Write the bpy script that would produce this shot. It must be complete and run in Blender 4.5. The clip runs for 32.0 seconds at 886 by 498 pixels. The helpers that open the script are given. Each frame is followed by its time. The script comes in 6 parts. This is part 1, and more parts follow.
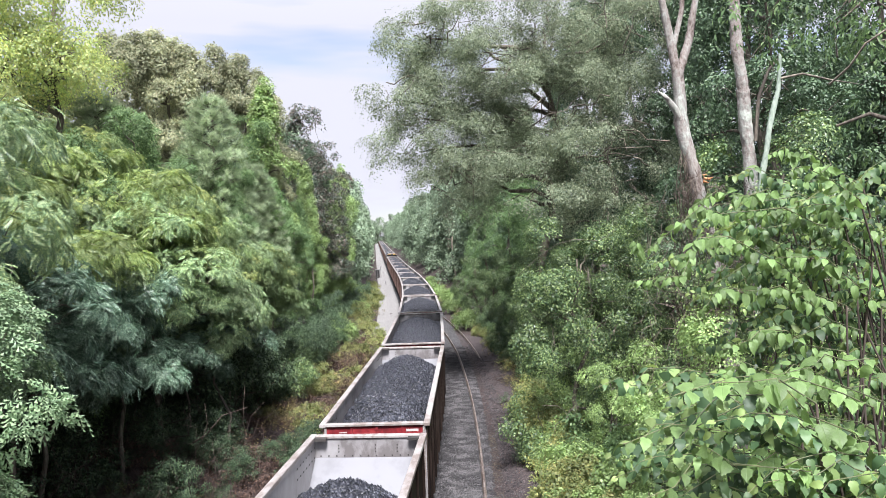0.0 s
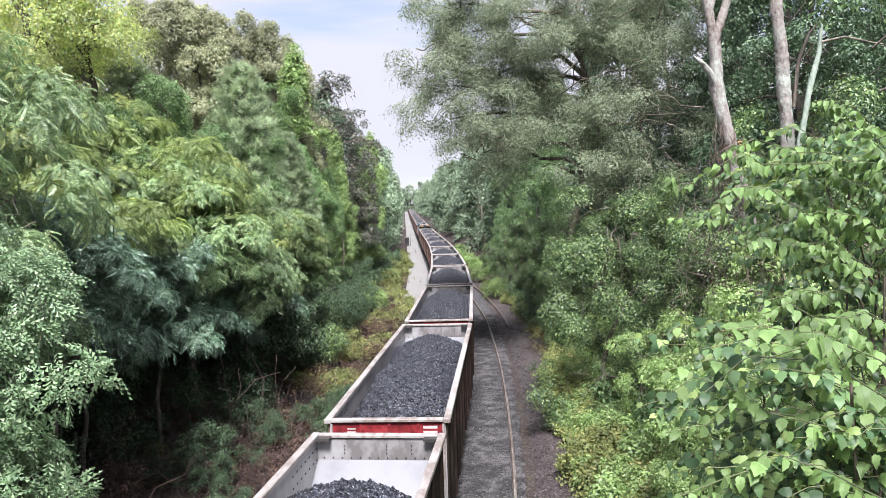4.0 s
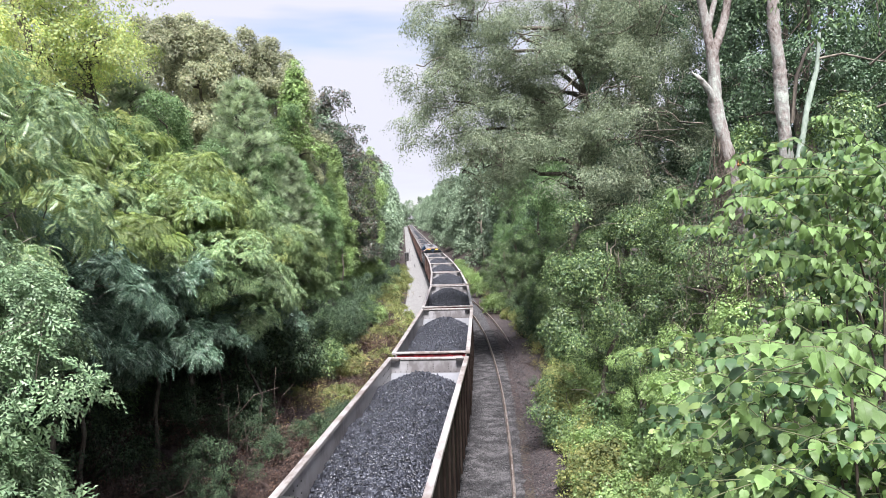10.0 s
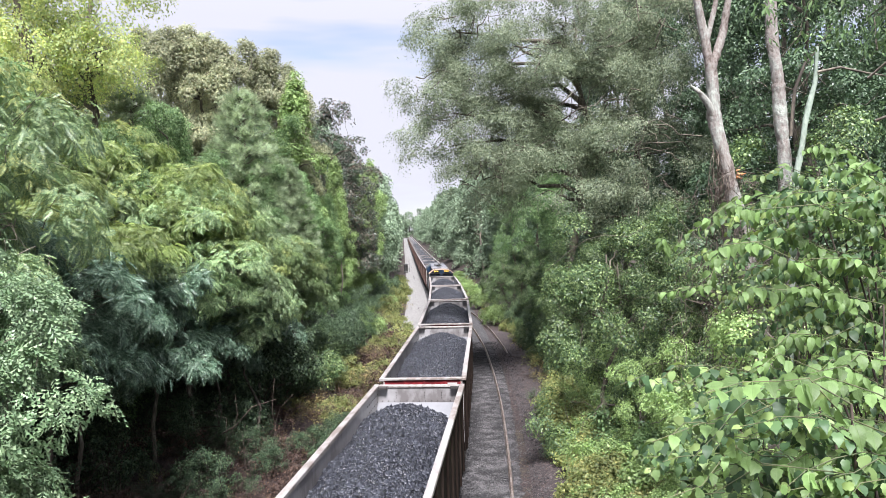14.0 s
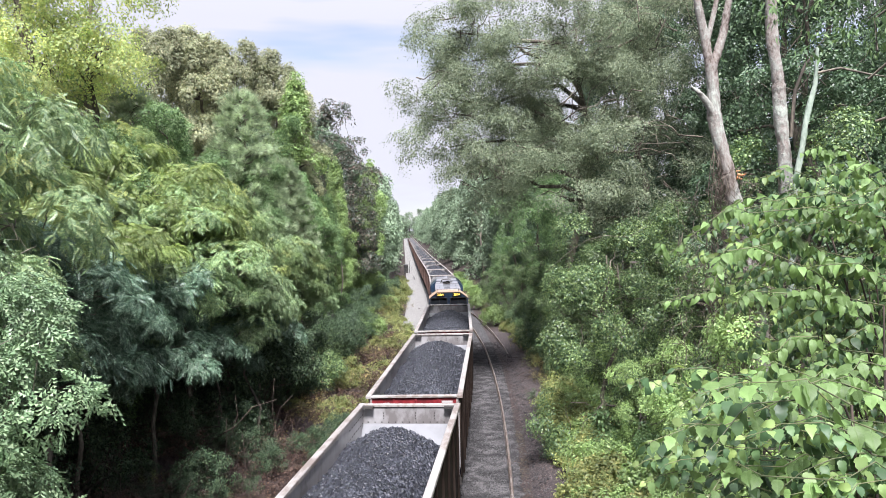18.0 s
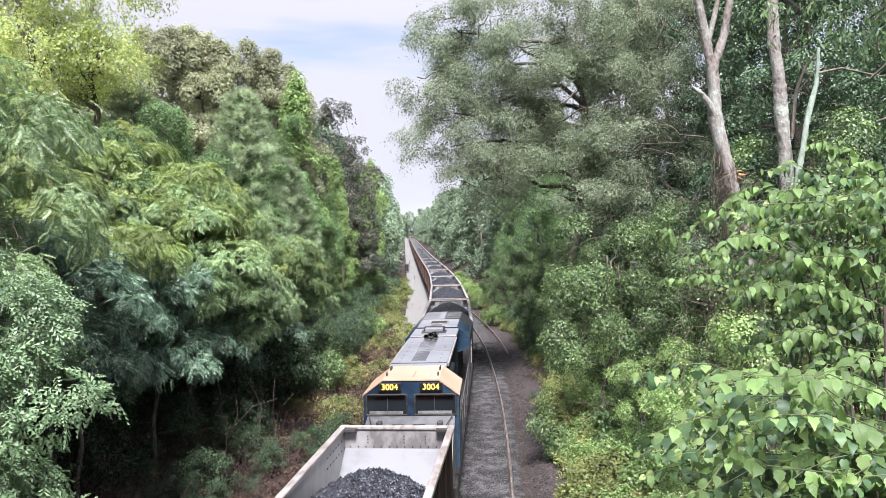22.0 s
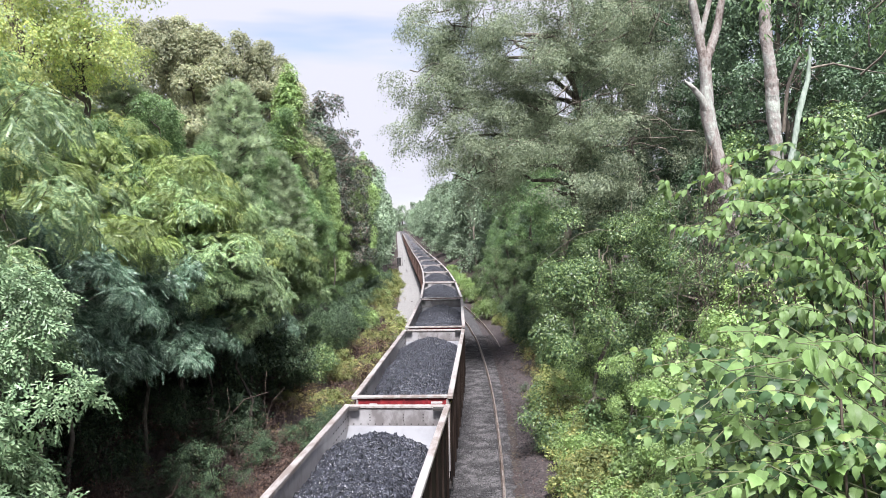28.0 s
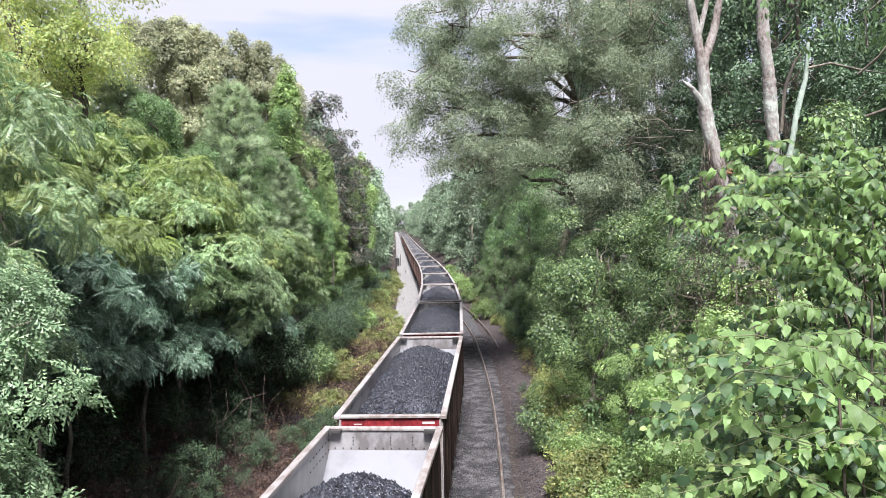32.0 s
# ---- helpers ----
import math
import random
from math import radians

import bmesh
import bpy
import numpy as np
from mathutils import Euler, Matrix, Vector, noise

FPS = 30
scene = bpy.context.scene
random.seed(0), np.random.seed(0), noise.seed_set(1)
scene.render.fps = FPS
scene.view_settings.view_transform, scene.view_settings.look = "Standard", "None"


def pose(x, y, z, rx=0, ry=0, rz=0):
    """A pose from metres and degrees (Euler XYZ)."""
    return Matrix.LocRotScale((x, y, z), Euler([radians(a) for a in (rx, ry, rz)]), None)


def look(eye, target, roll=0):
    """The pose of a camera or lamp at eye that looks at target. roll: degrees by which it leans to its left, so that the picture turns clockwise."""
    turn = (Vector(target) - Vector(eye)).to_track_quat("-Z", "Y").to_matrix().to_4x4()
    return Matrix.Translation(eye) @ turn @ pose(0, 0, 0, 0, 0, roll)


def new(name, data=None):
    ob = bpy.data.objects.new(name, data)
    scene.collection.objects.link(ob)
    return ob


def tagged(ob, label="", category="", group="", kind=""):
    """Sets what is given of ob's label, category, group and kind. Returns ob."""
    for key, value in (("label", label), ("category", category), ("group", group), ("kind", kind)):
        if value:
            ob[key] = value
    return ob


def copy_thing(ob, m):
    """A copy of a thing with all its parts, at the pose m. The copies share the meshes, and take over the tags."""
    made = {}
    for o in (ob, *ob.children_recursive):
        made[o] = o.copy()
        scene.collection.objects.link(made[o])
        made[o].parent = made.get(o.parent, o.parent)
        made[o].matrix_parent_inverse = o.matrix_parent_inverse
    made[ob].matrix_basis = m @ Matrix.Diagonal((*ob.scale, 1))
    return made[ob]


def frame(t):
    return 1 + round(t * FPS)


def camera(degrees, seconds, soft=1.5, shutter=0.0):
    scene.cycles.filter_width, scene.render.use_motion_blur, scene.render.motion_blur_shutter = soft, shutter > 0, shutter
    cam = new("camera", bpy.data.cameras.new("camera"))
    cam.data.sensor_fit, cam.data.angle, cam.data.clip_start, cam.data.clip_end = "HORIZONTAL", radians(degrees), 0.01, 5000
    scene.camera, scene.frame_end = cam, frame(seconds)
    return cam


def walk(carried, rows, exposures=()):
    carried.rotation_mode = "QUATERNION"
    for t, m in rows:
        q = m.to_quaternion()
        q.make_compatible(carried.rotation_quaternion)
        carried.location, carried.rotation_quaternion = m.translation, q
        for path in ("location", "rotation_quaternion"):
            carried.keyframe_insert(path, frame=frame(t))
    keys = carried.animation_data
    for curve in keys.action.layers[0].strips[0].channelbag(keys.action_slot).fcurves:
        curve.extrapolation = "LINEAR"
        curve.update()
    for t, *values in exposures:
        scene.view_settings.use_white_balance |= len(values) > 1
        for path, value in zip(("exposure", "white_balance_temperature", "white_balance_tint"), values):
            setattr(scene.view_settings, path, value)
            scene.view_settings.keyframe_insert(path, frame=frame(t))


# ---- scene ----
cam = camera(62.28, 32.0, soft=0.7)
EYE = (0.0, 0.0, 9.10)  # on the bridge, above the rail heads at z = 0
# seconds, turn, tilt, lean in degrees of the held camera
HELD = [
    (0.0, -2.322, -0.881, -1.888),
    (0.5, -2.214, -0.931, -1.985),
    (1.0, -1.803, -1.091, -1.838),
    (1.5, -1.148, -1.465, -1.735),
    (2.0, -0.566, -2.006, -1.599),
    (2.5, -0.165, -2.606, -1.579),
    (3.0, -0.029, -3.078, -1.646),
    (3.5, -0.003, -3.333, -1.727),
    (5.5, 0.189, -2.943, -1.795),
    (6.0, 0.164, -2.742, -1.774),
    (6.5, 0.136, -2.606, -1.823),
    (7.0, 0.091, -2.520, -1.760),
    (7.5, 0.064, -2.452, -1.753),
    (8.0, 0.031, -2.397, -1.752),
    (8.5, 0.005, -2.322, -1.745),
    (9.0, -0.000, -2.258, -1.740),
    (9.5, -0.007, -2.194, -1.721),
    (10.0, -0.014, -2.131, -1.701),
    (10.5, -0.033, -2.049, -1.661),
    (11.0, -0.074, -1.906, -1.609),
    (11.5, -0.088, -1.727, -1.649),
    (12.0, -0.113, -1.572, -1.556),
    (12.5, -0.117, -1.443, -1.548),
    (13.0, -0.094, -1.322, -1.563),
    (13.5, -0.104, -1.253, -1.543),
    (14.0, -0.098, -1.228, -1.529),
    (14.5, -0.103, -1.224, -1.554),
    (16.5, -0.112, -1.232, -1.509),
    (17.0, -0.089, -1.226, -1.507),
    (17.5, -0.082, -1.212, -1.485),
    (18.0, -0.082, -1.188, -1.487),
    (18.5, -0.083, -1.173, -1.486),
    (19.0, -0.089, -1.148, -1.465),
    (19.5, -0.083, -1.124, -1.465),
    (20.0, -0.038, -1.110, -1.460),
    (20.5, -0.014, -1.107, -1.449),
    (21.0, 0.026, -1.136, -1.400),
    (21.5, 0.017, -1.155, -1.375),
    (22.0, -0.035, -1.222, -1.388),
    (22.5, -0.093, -1.272, -1.419),
    (23.0, -0.164, -1.286, -1.422),
    (23.5, -0.186, -1.249, -1.513),
    (24.0, -0.186, -1.234, -1.518),
    (24.5, -0.164, -1.233, -1.523),
    (25.0, -0.167, -1.302, -1.493),
    (25.5, -0.234, -1.424, -1.411),
    (27.5, -0.579, -1.731, -1.204),
    (28.0, -0.626, -1.729, -1.203),
    (28.5, -0.630, -1.708, -1.218),
    (29.0, -0.643, -1.703, -1.207),
    (29.5, -0.650, -1.706, -1.270),
    (30.0, -0.676, -1.725, -1.266),
    (30.5, -0.708, -1.726, -1.277),
    (31.0, -0.717, -1.734, -1.337),
    (31.5, -0.763, -1.709, -1.344),
    (32.0, -0.750, -1.722, -1.312),
]
walk(cam, [(t, pose(*EYE, 90 + tilt, 0, turn) @ pose(0, 0, 0, 0, 0, lean)) for t, turn, tilt, lean in HELD], exposures=[(0.0, 1.32, 6340, 15), (32.0, 1.32, 6340, 15)])

# ---- world, sun ----
world = bpy.data.worlds.new("sky")
scene.world = world
world.use_nodes = True
wn, wl = world.node_tree.nodes, world.node_tree.links
wn.clear()
w_out = wn.new("ShaderNodeOutputWorld")
w_bg = wn.new("ShaderNodeBackground")
w_sky = wn.new("ShaderNodeTexSky")
w_sky.sky_type = 'NISHITA'
w_sky.sun_disc = False
w_sky.sun_elevation = radians(60)
w_sky.sun_rotation = radians(169)
w_co = wn.new("ShaderNodeTexCoord")
w_map = wn.new("ShaderNodeMapping")
w_map.inputs["Scale"].default_value = (1.3, 1.3, 9.0)
w_noise = wn.new("ShaderNodeTexNoise")
w_noise.inputs["Scale"].default_value = 1.6
w_noise.inputs["Detail"].default_value = 4.0
w_ramp = wn.new("ShaderNodeValToRGB")
w_ramp.color_ramp.elements[0].position = 0.36
w_ramp.color_ramp.elements[0].color = (0.45, 0.45, 0.45, 1)
w_ramp.color_ramp.elements[1].position = 0.50
w_ramp.color_ramp.elements[1].color = (1, 1, 1, 1)
w_mix = wn.new("ShaderNodeMix")
w_mix.data_type = 'RGBA'
w_cloud = wn.new("ShaderNodeRGB")
w_cloud.outputs[0].default_value = (6.95, 7.12, 7.80, 1)
wl.new(w_co.outputs["Generated"], w_map.inputs["Vector"])
wl.new(w_map.outputs["Vector"], w_noise.inputs["Vector"])
wl.new(w_noise.outputs["Fac"], w_ramp.inputs["Fac"])
wl.new(w_ramp.outputs["Color"], w_mix.inputs["Factor"])
w_blue = wn.new("ShaderNodeVectorMath")
w_blue.operation = 'SCALE'
w_blue.inputs["Scale"].default_value = 1.6
wl.new(w_sky.outputs["Color"], w_blue.inputs[0])
wl.new(w_blue.outputs[0], w_mix.inputs["A"])
wl.new(w_cloud.outputs[0], w_mix.inputs["B"])
# an overcast sky is about three times as bright overhead as it is low down
w_sep = wn.new("ShaderNodeSeparateXYZ")
w_high = wn.new("ShaderNodeMapRange")
w_high.inputs["From Min"].default_value, w_high.inputs["From Max"].default_value = 0.28, 0.85
w_high.inputs["To Min"].default_value, w_high.inputs["To Max"].default_value = 1.0, 1.7
w_bright = wn.new("ShaderNodeVectorMath")
w_bright.operation = 'SCALE'
wl.new(w_co.outputs["Generated"], w_sep.inputs[0])
wl.new(w_sep.outputs["Z"], w_high.inputs["Value"])
wl.new(w_mix.outputs["Result"], w_bright.inputs[0])
wl.new(w_high.outputs["Result"], w_bright.inputs["Scale"])
wl.new(w_bright.outputs[0], w_bg.inputs["Color"])
w_bg.inputs["Strength"].default_value = 0.05
wl.new(w_bg.outputs["Background"], w_out.inputs["Surface"])

sun_data = bpy.data.lights.new("sun", 'SUN')
sun_data.energy = 5.0
sun_data.angle = radians(16)
sun_data.color = (1.0, 0.988, 0.975)
sun = new("sun", sun_data)
sun.matrix_basis = look((1, -17, 40), (0, 12, 0))


# ---- materials ----
def nodes_of(name):
    m = bpy.data.materials.new(name)
    m.use_nodes = True
    nt = m.node_tree
    return m, nt.nodes, nt.links, nt.nodes["Principled BSDF"]


def ramp_of(n, stops):
    r = n.new("ShaderNodeValToRGB")
    while len(r.color_ramp.elements) < len(stops):
        r.color_ramp.elements.new(0.5)
    for e, (p, c) in zip(r.color_ramp.elements, stops):
        e.position, e.color = p, (*c, 1)
    return r


def leaf_mat(name, dark, mid, light, rough=0.5, trans=0.3, vary=0.25, gloss=0.35):
    """Leaves: colour from leaf to leaf and from plant to plant, light coming through."""
    dark, mid, light = [tuple(0.88 * v + 0.12 * (0.25 * c[0] + 0.65 * c[1] + 0.1 * c[2]) for v in c) for c in (dark, mid, light)]
    m, n, l, b = nodes_of(name)
    g = n.new("ShaderNodeNewGeometry")
    r = ramp_of(n, [(0.0, dark), (0.5, mid), (0.92, light), (1.0, light)])
    l.new(g.outputs["Random Per Island"], r.inputs["Fac"])
    oi = n.new("ShaderNodeObjectInfo")
    mr = n.new("ShaderNodeMapRange")
    mr.inputs["To Min"].default_value, mr.inputs["To Max"].default_value = 1 - vary, 1 + vary
    l.new(oi.outputs["Random"], mr.inputs["Value"])
    co = n.new("ShaderNodeTexCoord")
    nz = n.new("ShaderNodeTexNoise")
    nz.inputs["Scale"].default_value = 0.9
    nz.inputs["Detail"].default_value = 2
    l.new(co.outputs["Object"], nz.inputs["Vector"])
    m2 = n.new("ShaderNodeMapRange")
    m2.inputs["From Min"].default_value, m2.inputs["From Max"].default_value = 0.3, 0.7
    m2.inputs["To Min"].default_value, m2.inputs["To Max"].default_value = 0.72, 1.3
    l.new(nz.outputs["Fac"], m2.inputs["Value"])
    mu = n.new("ShaderNodeMath")
    mu.operation = 'MULTIPLY'
    l.new(mr.outputs["Result"], mu.inputs[0])
    l.new(m2.outputs["Result"], mu.inputs[1])
    hs = n.new("ShaderNodeHueSaturation")
    l.new(mu.outputs[0], hs.inputs["Value"])
    l.new(r.outputs["Color"], hs.inputs["Color"])
    l.new(hs.outputs["Color"], b.inputs["Base Color"])
    b.inputs["Roughness"].default_value = rough
    b.inputs["Specular IOR Level"].default_value = gloss
    t = n.new("ShaderNodeBsdfTranslucent")
    tc = n.new("ShaderNodeHueSaturation")
    tc.inputs["Value"].default_value = 1.2
    tc.inputs["Saturation"].default_value = 1.15
    tc.inputs["Hue"].default_value = 0.485
    l.new(hs.outputs["Color"], tc.inputs["Color"])
    l.new(tc.outputs["Color"], t.inputs["Color"])
    mx = n.new("ShaderNodeMixShader")
    mx.inputs[0].default_value = trans
    l.new(b.outputs[0], mx.inputs[1])
    l.new(t.outputs[0], mx.inputs[2])
    l.new(mx.outputs[0], n["Material Output"].inputs["Surface"])
    return m


def vein_mat(m):
    """Pale midrib and side veins on a leaf that is an object of its own."""
    n, l = m.node_tree.nodes, m.node_tree.links
    b = n["Principled BSDF"]
    src = b.inputs["Base Color"].links[0].from_socket
    co = n.new("ShaderNodeTexCoord")
    sp = n.new("ShaderNodeSeparateXYZ")
    l.new(co.outputs["Object"], sp.inputs[0])
    ax = n.new("ShaderNodeMath")
    ax.operation = 'ABSOLUTE'
    l.new(sp.outputs["X"], ax.inputs[0])
    rib = ramp_of(n, [(0.010, (1, 1, 1)), (0.035, (0, 0, 0))])
    l.new(ax.outputs[0], rib.inputs["Fac"])
    dy = n.new("ShaderNodeMath")
    dy.operation = 'MULTIPLY_ADD'
    dy.inputs[1].default_value = -0.75
    l.new(ax.outputs[0], dy.inputs[0])
    l.new(sp.outputs["Y"], dy.inputs[2])
    pp = n.new("ShaderNodeMath")
    pp.operation = 'PINGPONG'
    pp.inputs[1].default_value = 0.075
    l.new(dy.outputs[0], pp.inputs[0])
    side = ramp_of(n, [(0.004, (0.6, 0.6, 0.6)), (0.016, (0, 0, 0))])
    l.new(pp.outputs[0], side.inputs["Fac"])
    mx = n.new("ShaderNodeMath")
    mx.operation = 'MAXIMUM'
    l.new(rib.outputs["Color"], mx.inputs[0])
    l.new(side.outputs["Color"], mx.inputs[1])
    pale = n.new("ShaderNodeMix")
    pale.data_type = 'RGBA'
    pale.inputs["B"].default_value = (0.26, 0.36, 0.14, 1)
    sc = n.new("ShaderNodeMath")
    sc.operation = 'MULTIPLY'
    sc.inputs[1].default_value = 0.13
    l.new(mx.outputs[0], sc.inputs[0])
    l.new(sc.outputs[0], pale.inputs["Factor"])
    l.new(src, pale.inputs["A"])
    l.new(pale.outputs["Result"], b.inputs["Base Color"])
    bp = n.new("ShaderNodeBump")
    bp.inputs["Strength"].default_value, bp.inputs["Distance"].default_value = 0.3, 0.02
    bp.invert = True
    l.new(mx.outputs[0], bp.inputs["Height"])
    l.new(bp.outputs["Normal"], b.inputs["Normal"])
    return m


def solid_mat(name, stops, scale=6.0, rough=0.7, metal=0.0, bump=0.2, detail=6, stretch=(1, 1, 1), rough_var=0.15, dist=0.02, spec=0.5):
    """A weathered surface: mottled colour at two scales, with fine relief."""
    m, n, l, b = nodes_of(name)
    co = n.new("ShaderNodeTexCoord")
    mp = n.new("ShaderNodeMapping")
    mp.inputs["Scale"].default_value = stretch
    l.new(co.outputs["Object"], mp.inputs["Vector"])
    a = n.new("ShaderNodeTexNoise")
    a.inputs["Scale"].default_value, a.inputs["Detail"].default_value = scale, detail
    a.inputs["Roughness"].default_value = 0.65
    l.new(mp.outputs["Vector"], a.inputs["Vector"])
    c = n.new("ShaderNodeTexNoise")
    c.inputs["Scale"].default_value = scale * 0.13
    l.new(mp.outputs["Vector"], c.inputs["Vector"])
    ad = n.new("ShaderNodeMath")
    ad.operation = 'MULTIPLY_ADD'
    ad.inputs[1].default_value = 0.5
    l.new(c.outputs["Fac"], ad.inputs[0])
    hf = n.new("ShaderNodeMath")
    hf.operation = 'MULTIPLY'
    hf.inputs[1].default_value = 0.5
    l.new(a.outputs["Fac"], hf.inputs[0])
    l.new(hf.outputs[0], ad.inputs[2])
    st = n.new("ShaderNodeMapRange")
    st.inputs["From Min"].default_value, st.inputs["From Max"].default_value = 0.36, 0.64
    l.new(ad.outputs[0], st.inputs["Value"])
    r = ramp_of(n, stops)
    l.new(st.outputs["Result"], r.inputs["Fac"])
    l.new(r.outputs["Color"], b.inputs["Base Color"])
    rr = n.new("ShaderNodeMapRange")
    rr.inputs["To Min"].default_value, rr.inputs["To Max"].default_value = max(0.03, rough - rough_var), min(1, rough + rough_var)
    l.new(a.outputs["Fac"], rr.inputs["Value"])
    l.new(rr.outputs["Result"], b.inputs["Roughness"])
    b.inputs["Metallic"].default_value = metal
    b.inputs["Specular IOR Level"].default_value = spec
    bp = n.new("ShaderNodeBump")
    bp.inputs["Strength"].default_value, bp.inputs["Distance"].default_value = bump, dist
    l.new(a.outputs["Fac"], bp.inputs["Height"])
    l.new(bp.outputs["Normal"], b.inputs["Normal"])
    return m


def stone_mat(name, stops, cell, rough=0.85, bump=0.9, dist=0.05, tint=None):
    """Crushed stone or coal: cells of differing tone with real relief."""
    m, n, l, b = nodes_of(name)
    co = n.new("ShaderNodeTexCoord")
    v = n.new("ShaderNodeTexVoronoi")
    v.inputs["Scale"].default_value = 1.0 / cell
    l.new(co.outputs["Object"], v.inputs["Vector"])
    sp = n.new("ShaderNodeSeparateColor")
    l.new(v.outputs["Color"], sp.inputs["Color"])
    r = ramp_of(n, stops)
    big = n.new("ShaderNodeTexNoise")
    big.inputs["Scale"].default_value, big.inputs["Detail"].default_value = 0.5, 5
    l.new(co.outputs["Object"], big.inputs["Vector"])
    mr = n.new("ShaderNodeMapRange")
    mr.inputs["From Min"].default_value, mr.inputs["From Max"].default_value = 0.3, 0.7
    mr.inputs["To Min"].default_value, mr.inputs["To Max"].default_value = -0.07, 0.07
    l.new(big.outputs["Fac"], mr.inputs["Value"])
    ad = n.new("ShaderNodeMath")
    l.new(sp.outputs[0], ad.inputs[0])
    l.new(mr.outputs["Result"], ad.inputs[1])
    l.new(ad.outputs[0], r.inputs["Fac"])
    l.new(r.outputs["Color"], b.inputs["Base Color"])
    b.inputs["Roughness"].default_value = rough
    inv = n.new("ShaderNodeMath")
    inv.operation = 'SUBTRACT'
    inv.inputs[0].default_value = 1.0
    l.new(v.outputs["Distance"], inv.inputs[1])
    bp = n.new("ShaderNodeBump")
    bp.inputs["Strength"].default_value, bp.inputs["Distance"].default_value = bump, dist
    l.new(inv.outputs[0], bp.inputs["Height"])
    l.new(bp.outputs["Normal"], b.inputs["Normal"])
    return m


def plain_mat(name, color, rough=0.5, metal=0.0, emit=0.0):
    m, n, l, b = nodes_of(name)
    b.inputs["Base Color"].default_value = (*color, 1)
    b.inputs["Roughness"].default_value, b.inputs["Metallic"].default_value = rough, metal
    if emit:
        b.inputs["Emission Color"].default_value = (*color, 1)
        b.inputs["Emission Strength"].default_value = emit
    return m


M_ELM = leaf_mat("leaf_fine_grey_green", (0.105, 0.142, 0.090), (0.178, 0.225, 0.138), (0.262, 0.305, 0.185), rough=0.52, gloss=0.38, trans=0.45)
M_OAK = leaf_mat("leaf_olive_brown", (0.243, 0.283, 0.167), (0.324, 0.359, 0.207), (0.437, 0.437, 0.259), trans=0.45)
M_DARK = leaf_mat("leaf_dark_green", (0.031, 0.066, 0.034), (0.060, 0.114, 0.054), (0.125, 0.200, 0.098), rough=0.42, gloss=0.42, trans=0.2)
M_UNDER = leaf_mat("leaf_undergrowth", (0.018, 0.040, 0.022), (0.040, 0.076, 0.036), (0.105, 0.160, 0.075), rough=0.5, gloss=0.25, trans=0.2)
M_RUST = leaf_mat("leaf_dark_with_rust", (0.047, 0.081, 0.046), (0.072, 0.111, 0.066), (0.187, 0.124, 0.102), rough=0.35, gloss=0.6, trans=0.15)
M_GREEN = leaf_mat("leaf_mid_green", (0.078, 0.151, 0.056), (0.125, 0.224, 0.083), (0.207, 0.325, 0.123), rough=0.52, gloss=0.3, trans=0.35)
M_LIME = leaf_mat("leaf_bright_green", (0.1272, 0.2194, 0.0668), (0.1919, 0.3042, 0.0901), (0.3169, 0.4463, 0.1399), rough=0.4, gloss=0.5, trans=0.35)
M_YELLOW = leaf_mat("leaf_yellow_green", (0.2585, 0.3575, 0.1375), (0.3685, 0.4620, 0.1650), (0.5390, 0.5665, 0.1925), trans=0.5)
M_BLUE = leaf_mat("leaf_blue_green_frond", (0.046, 0.101, 0.059), (0.085, 0.166, 0.099), (0.221, 0.331, 0.216), rough=0.36, gloss=0.6, trans=0.2)
M_FROND = leaf_mat("leaf_fresh_frond", (0.134, 0.230, 0.112), (0.224, 0.342, 0.157), (0.370, 0.482, 0.218), rough=0.4, gloss=0.5, trans=0.35)
M_LIMEFROND = leaf_mat("leaf_lime_frond", (0.1462, 0.2322, 0.0731), (0.2236, 0.3182, 0.0946), (0.3268, 0.4042, 0.1204), rough=0.42, gloss=0.45, trans=0.4)
M_SUMAC = leaf_mat("leaf_sumac", (0.110, 0.185, 0.078), (0.185, 0.275, 0.110), (0.290, 0.380, 0.150), rough=0.55, gloss=0.3, trans=0.45)
M_ASH = leaf_mat("leaf_pale_ash", (0.0945, 0.1710, 0.0792), (0.1512, 0.2502, 0.1170), (0.2610, 0.3690, 0.1935), rough=0.4, gloss=0.5, trans=0.3)
M_PINE = leaf_mat("pine_needles", (0.185, 0.258, 0.145), (0.255, 0.340, 0.185), (0.345, 0.425, 0.240), rough=0.45, trans=0.40)
M_PALEYEL = leaf_mat("leaf_pale_yellow", (0.265, 0.300, 0.093), (0.367, 0.380, 0.128), (0.469, 0.460, 0.174), trans=0.4)
M_IVY = leaf_mat("leaf_ivy", (0.028, 0.064, 0.026), (0.078, 0.142, 0.050), (0.215, 0.305, 0.098), rough=0.36, gloss=0.45, trans=0.25)
M_WEED = leaf_mat("leaf_weeds", (0.1141, 0.1555, 0.0478), (0.1868, 0.2337, 0.0653), (0.3257, 0.3257, 0.0920), trans=0.35)
M_GOLD = leaf_mat("leaf_golden_weeds", (0.157, 0.153, 0.061), (0.264, 0.230, 0.079), (0.409, 0.319, 0.103), trans=0.35)
M_BIG = vein_mat(leaf_mat("leaf_large_heart", (0.045, 0.110, 0.034), (0.112, 0.220, 0.058), (0.285, 0.410, 0.085), rough=0.52, gloss=0.5, trans=0.4, vary=0.45))
M_BIGJ = leaf_mat("leaf_heart_plain", (0.038, 0.095, 0.034), (0.108, 0.210, 0.064), (0.285, 0.405, 0.100), rough=0.52, gloss=0.5, trans=0.35, vary=0.3)
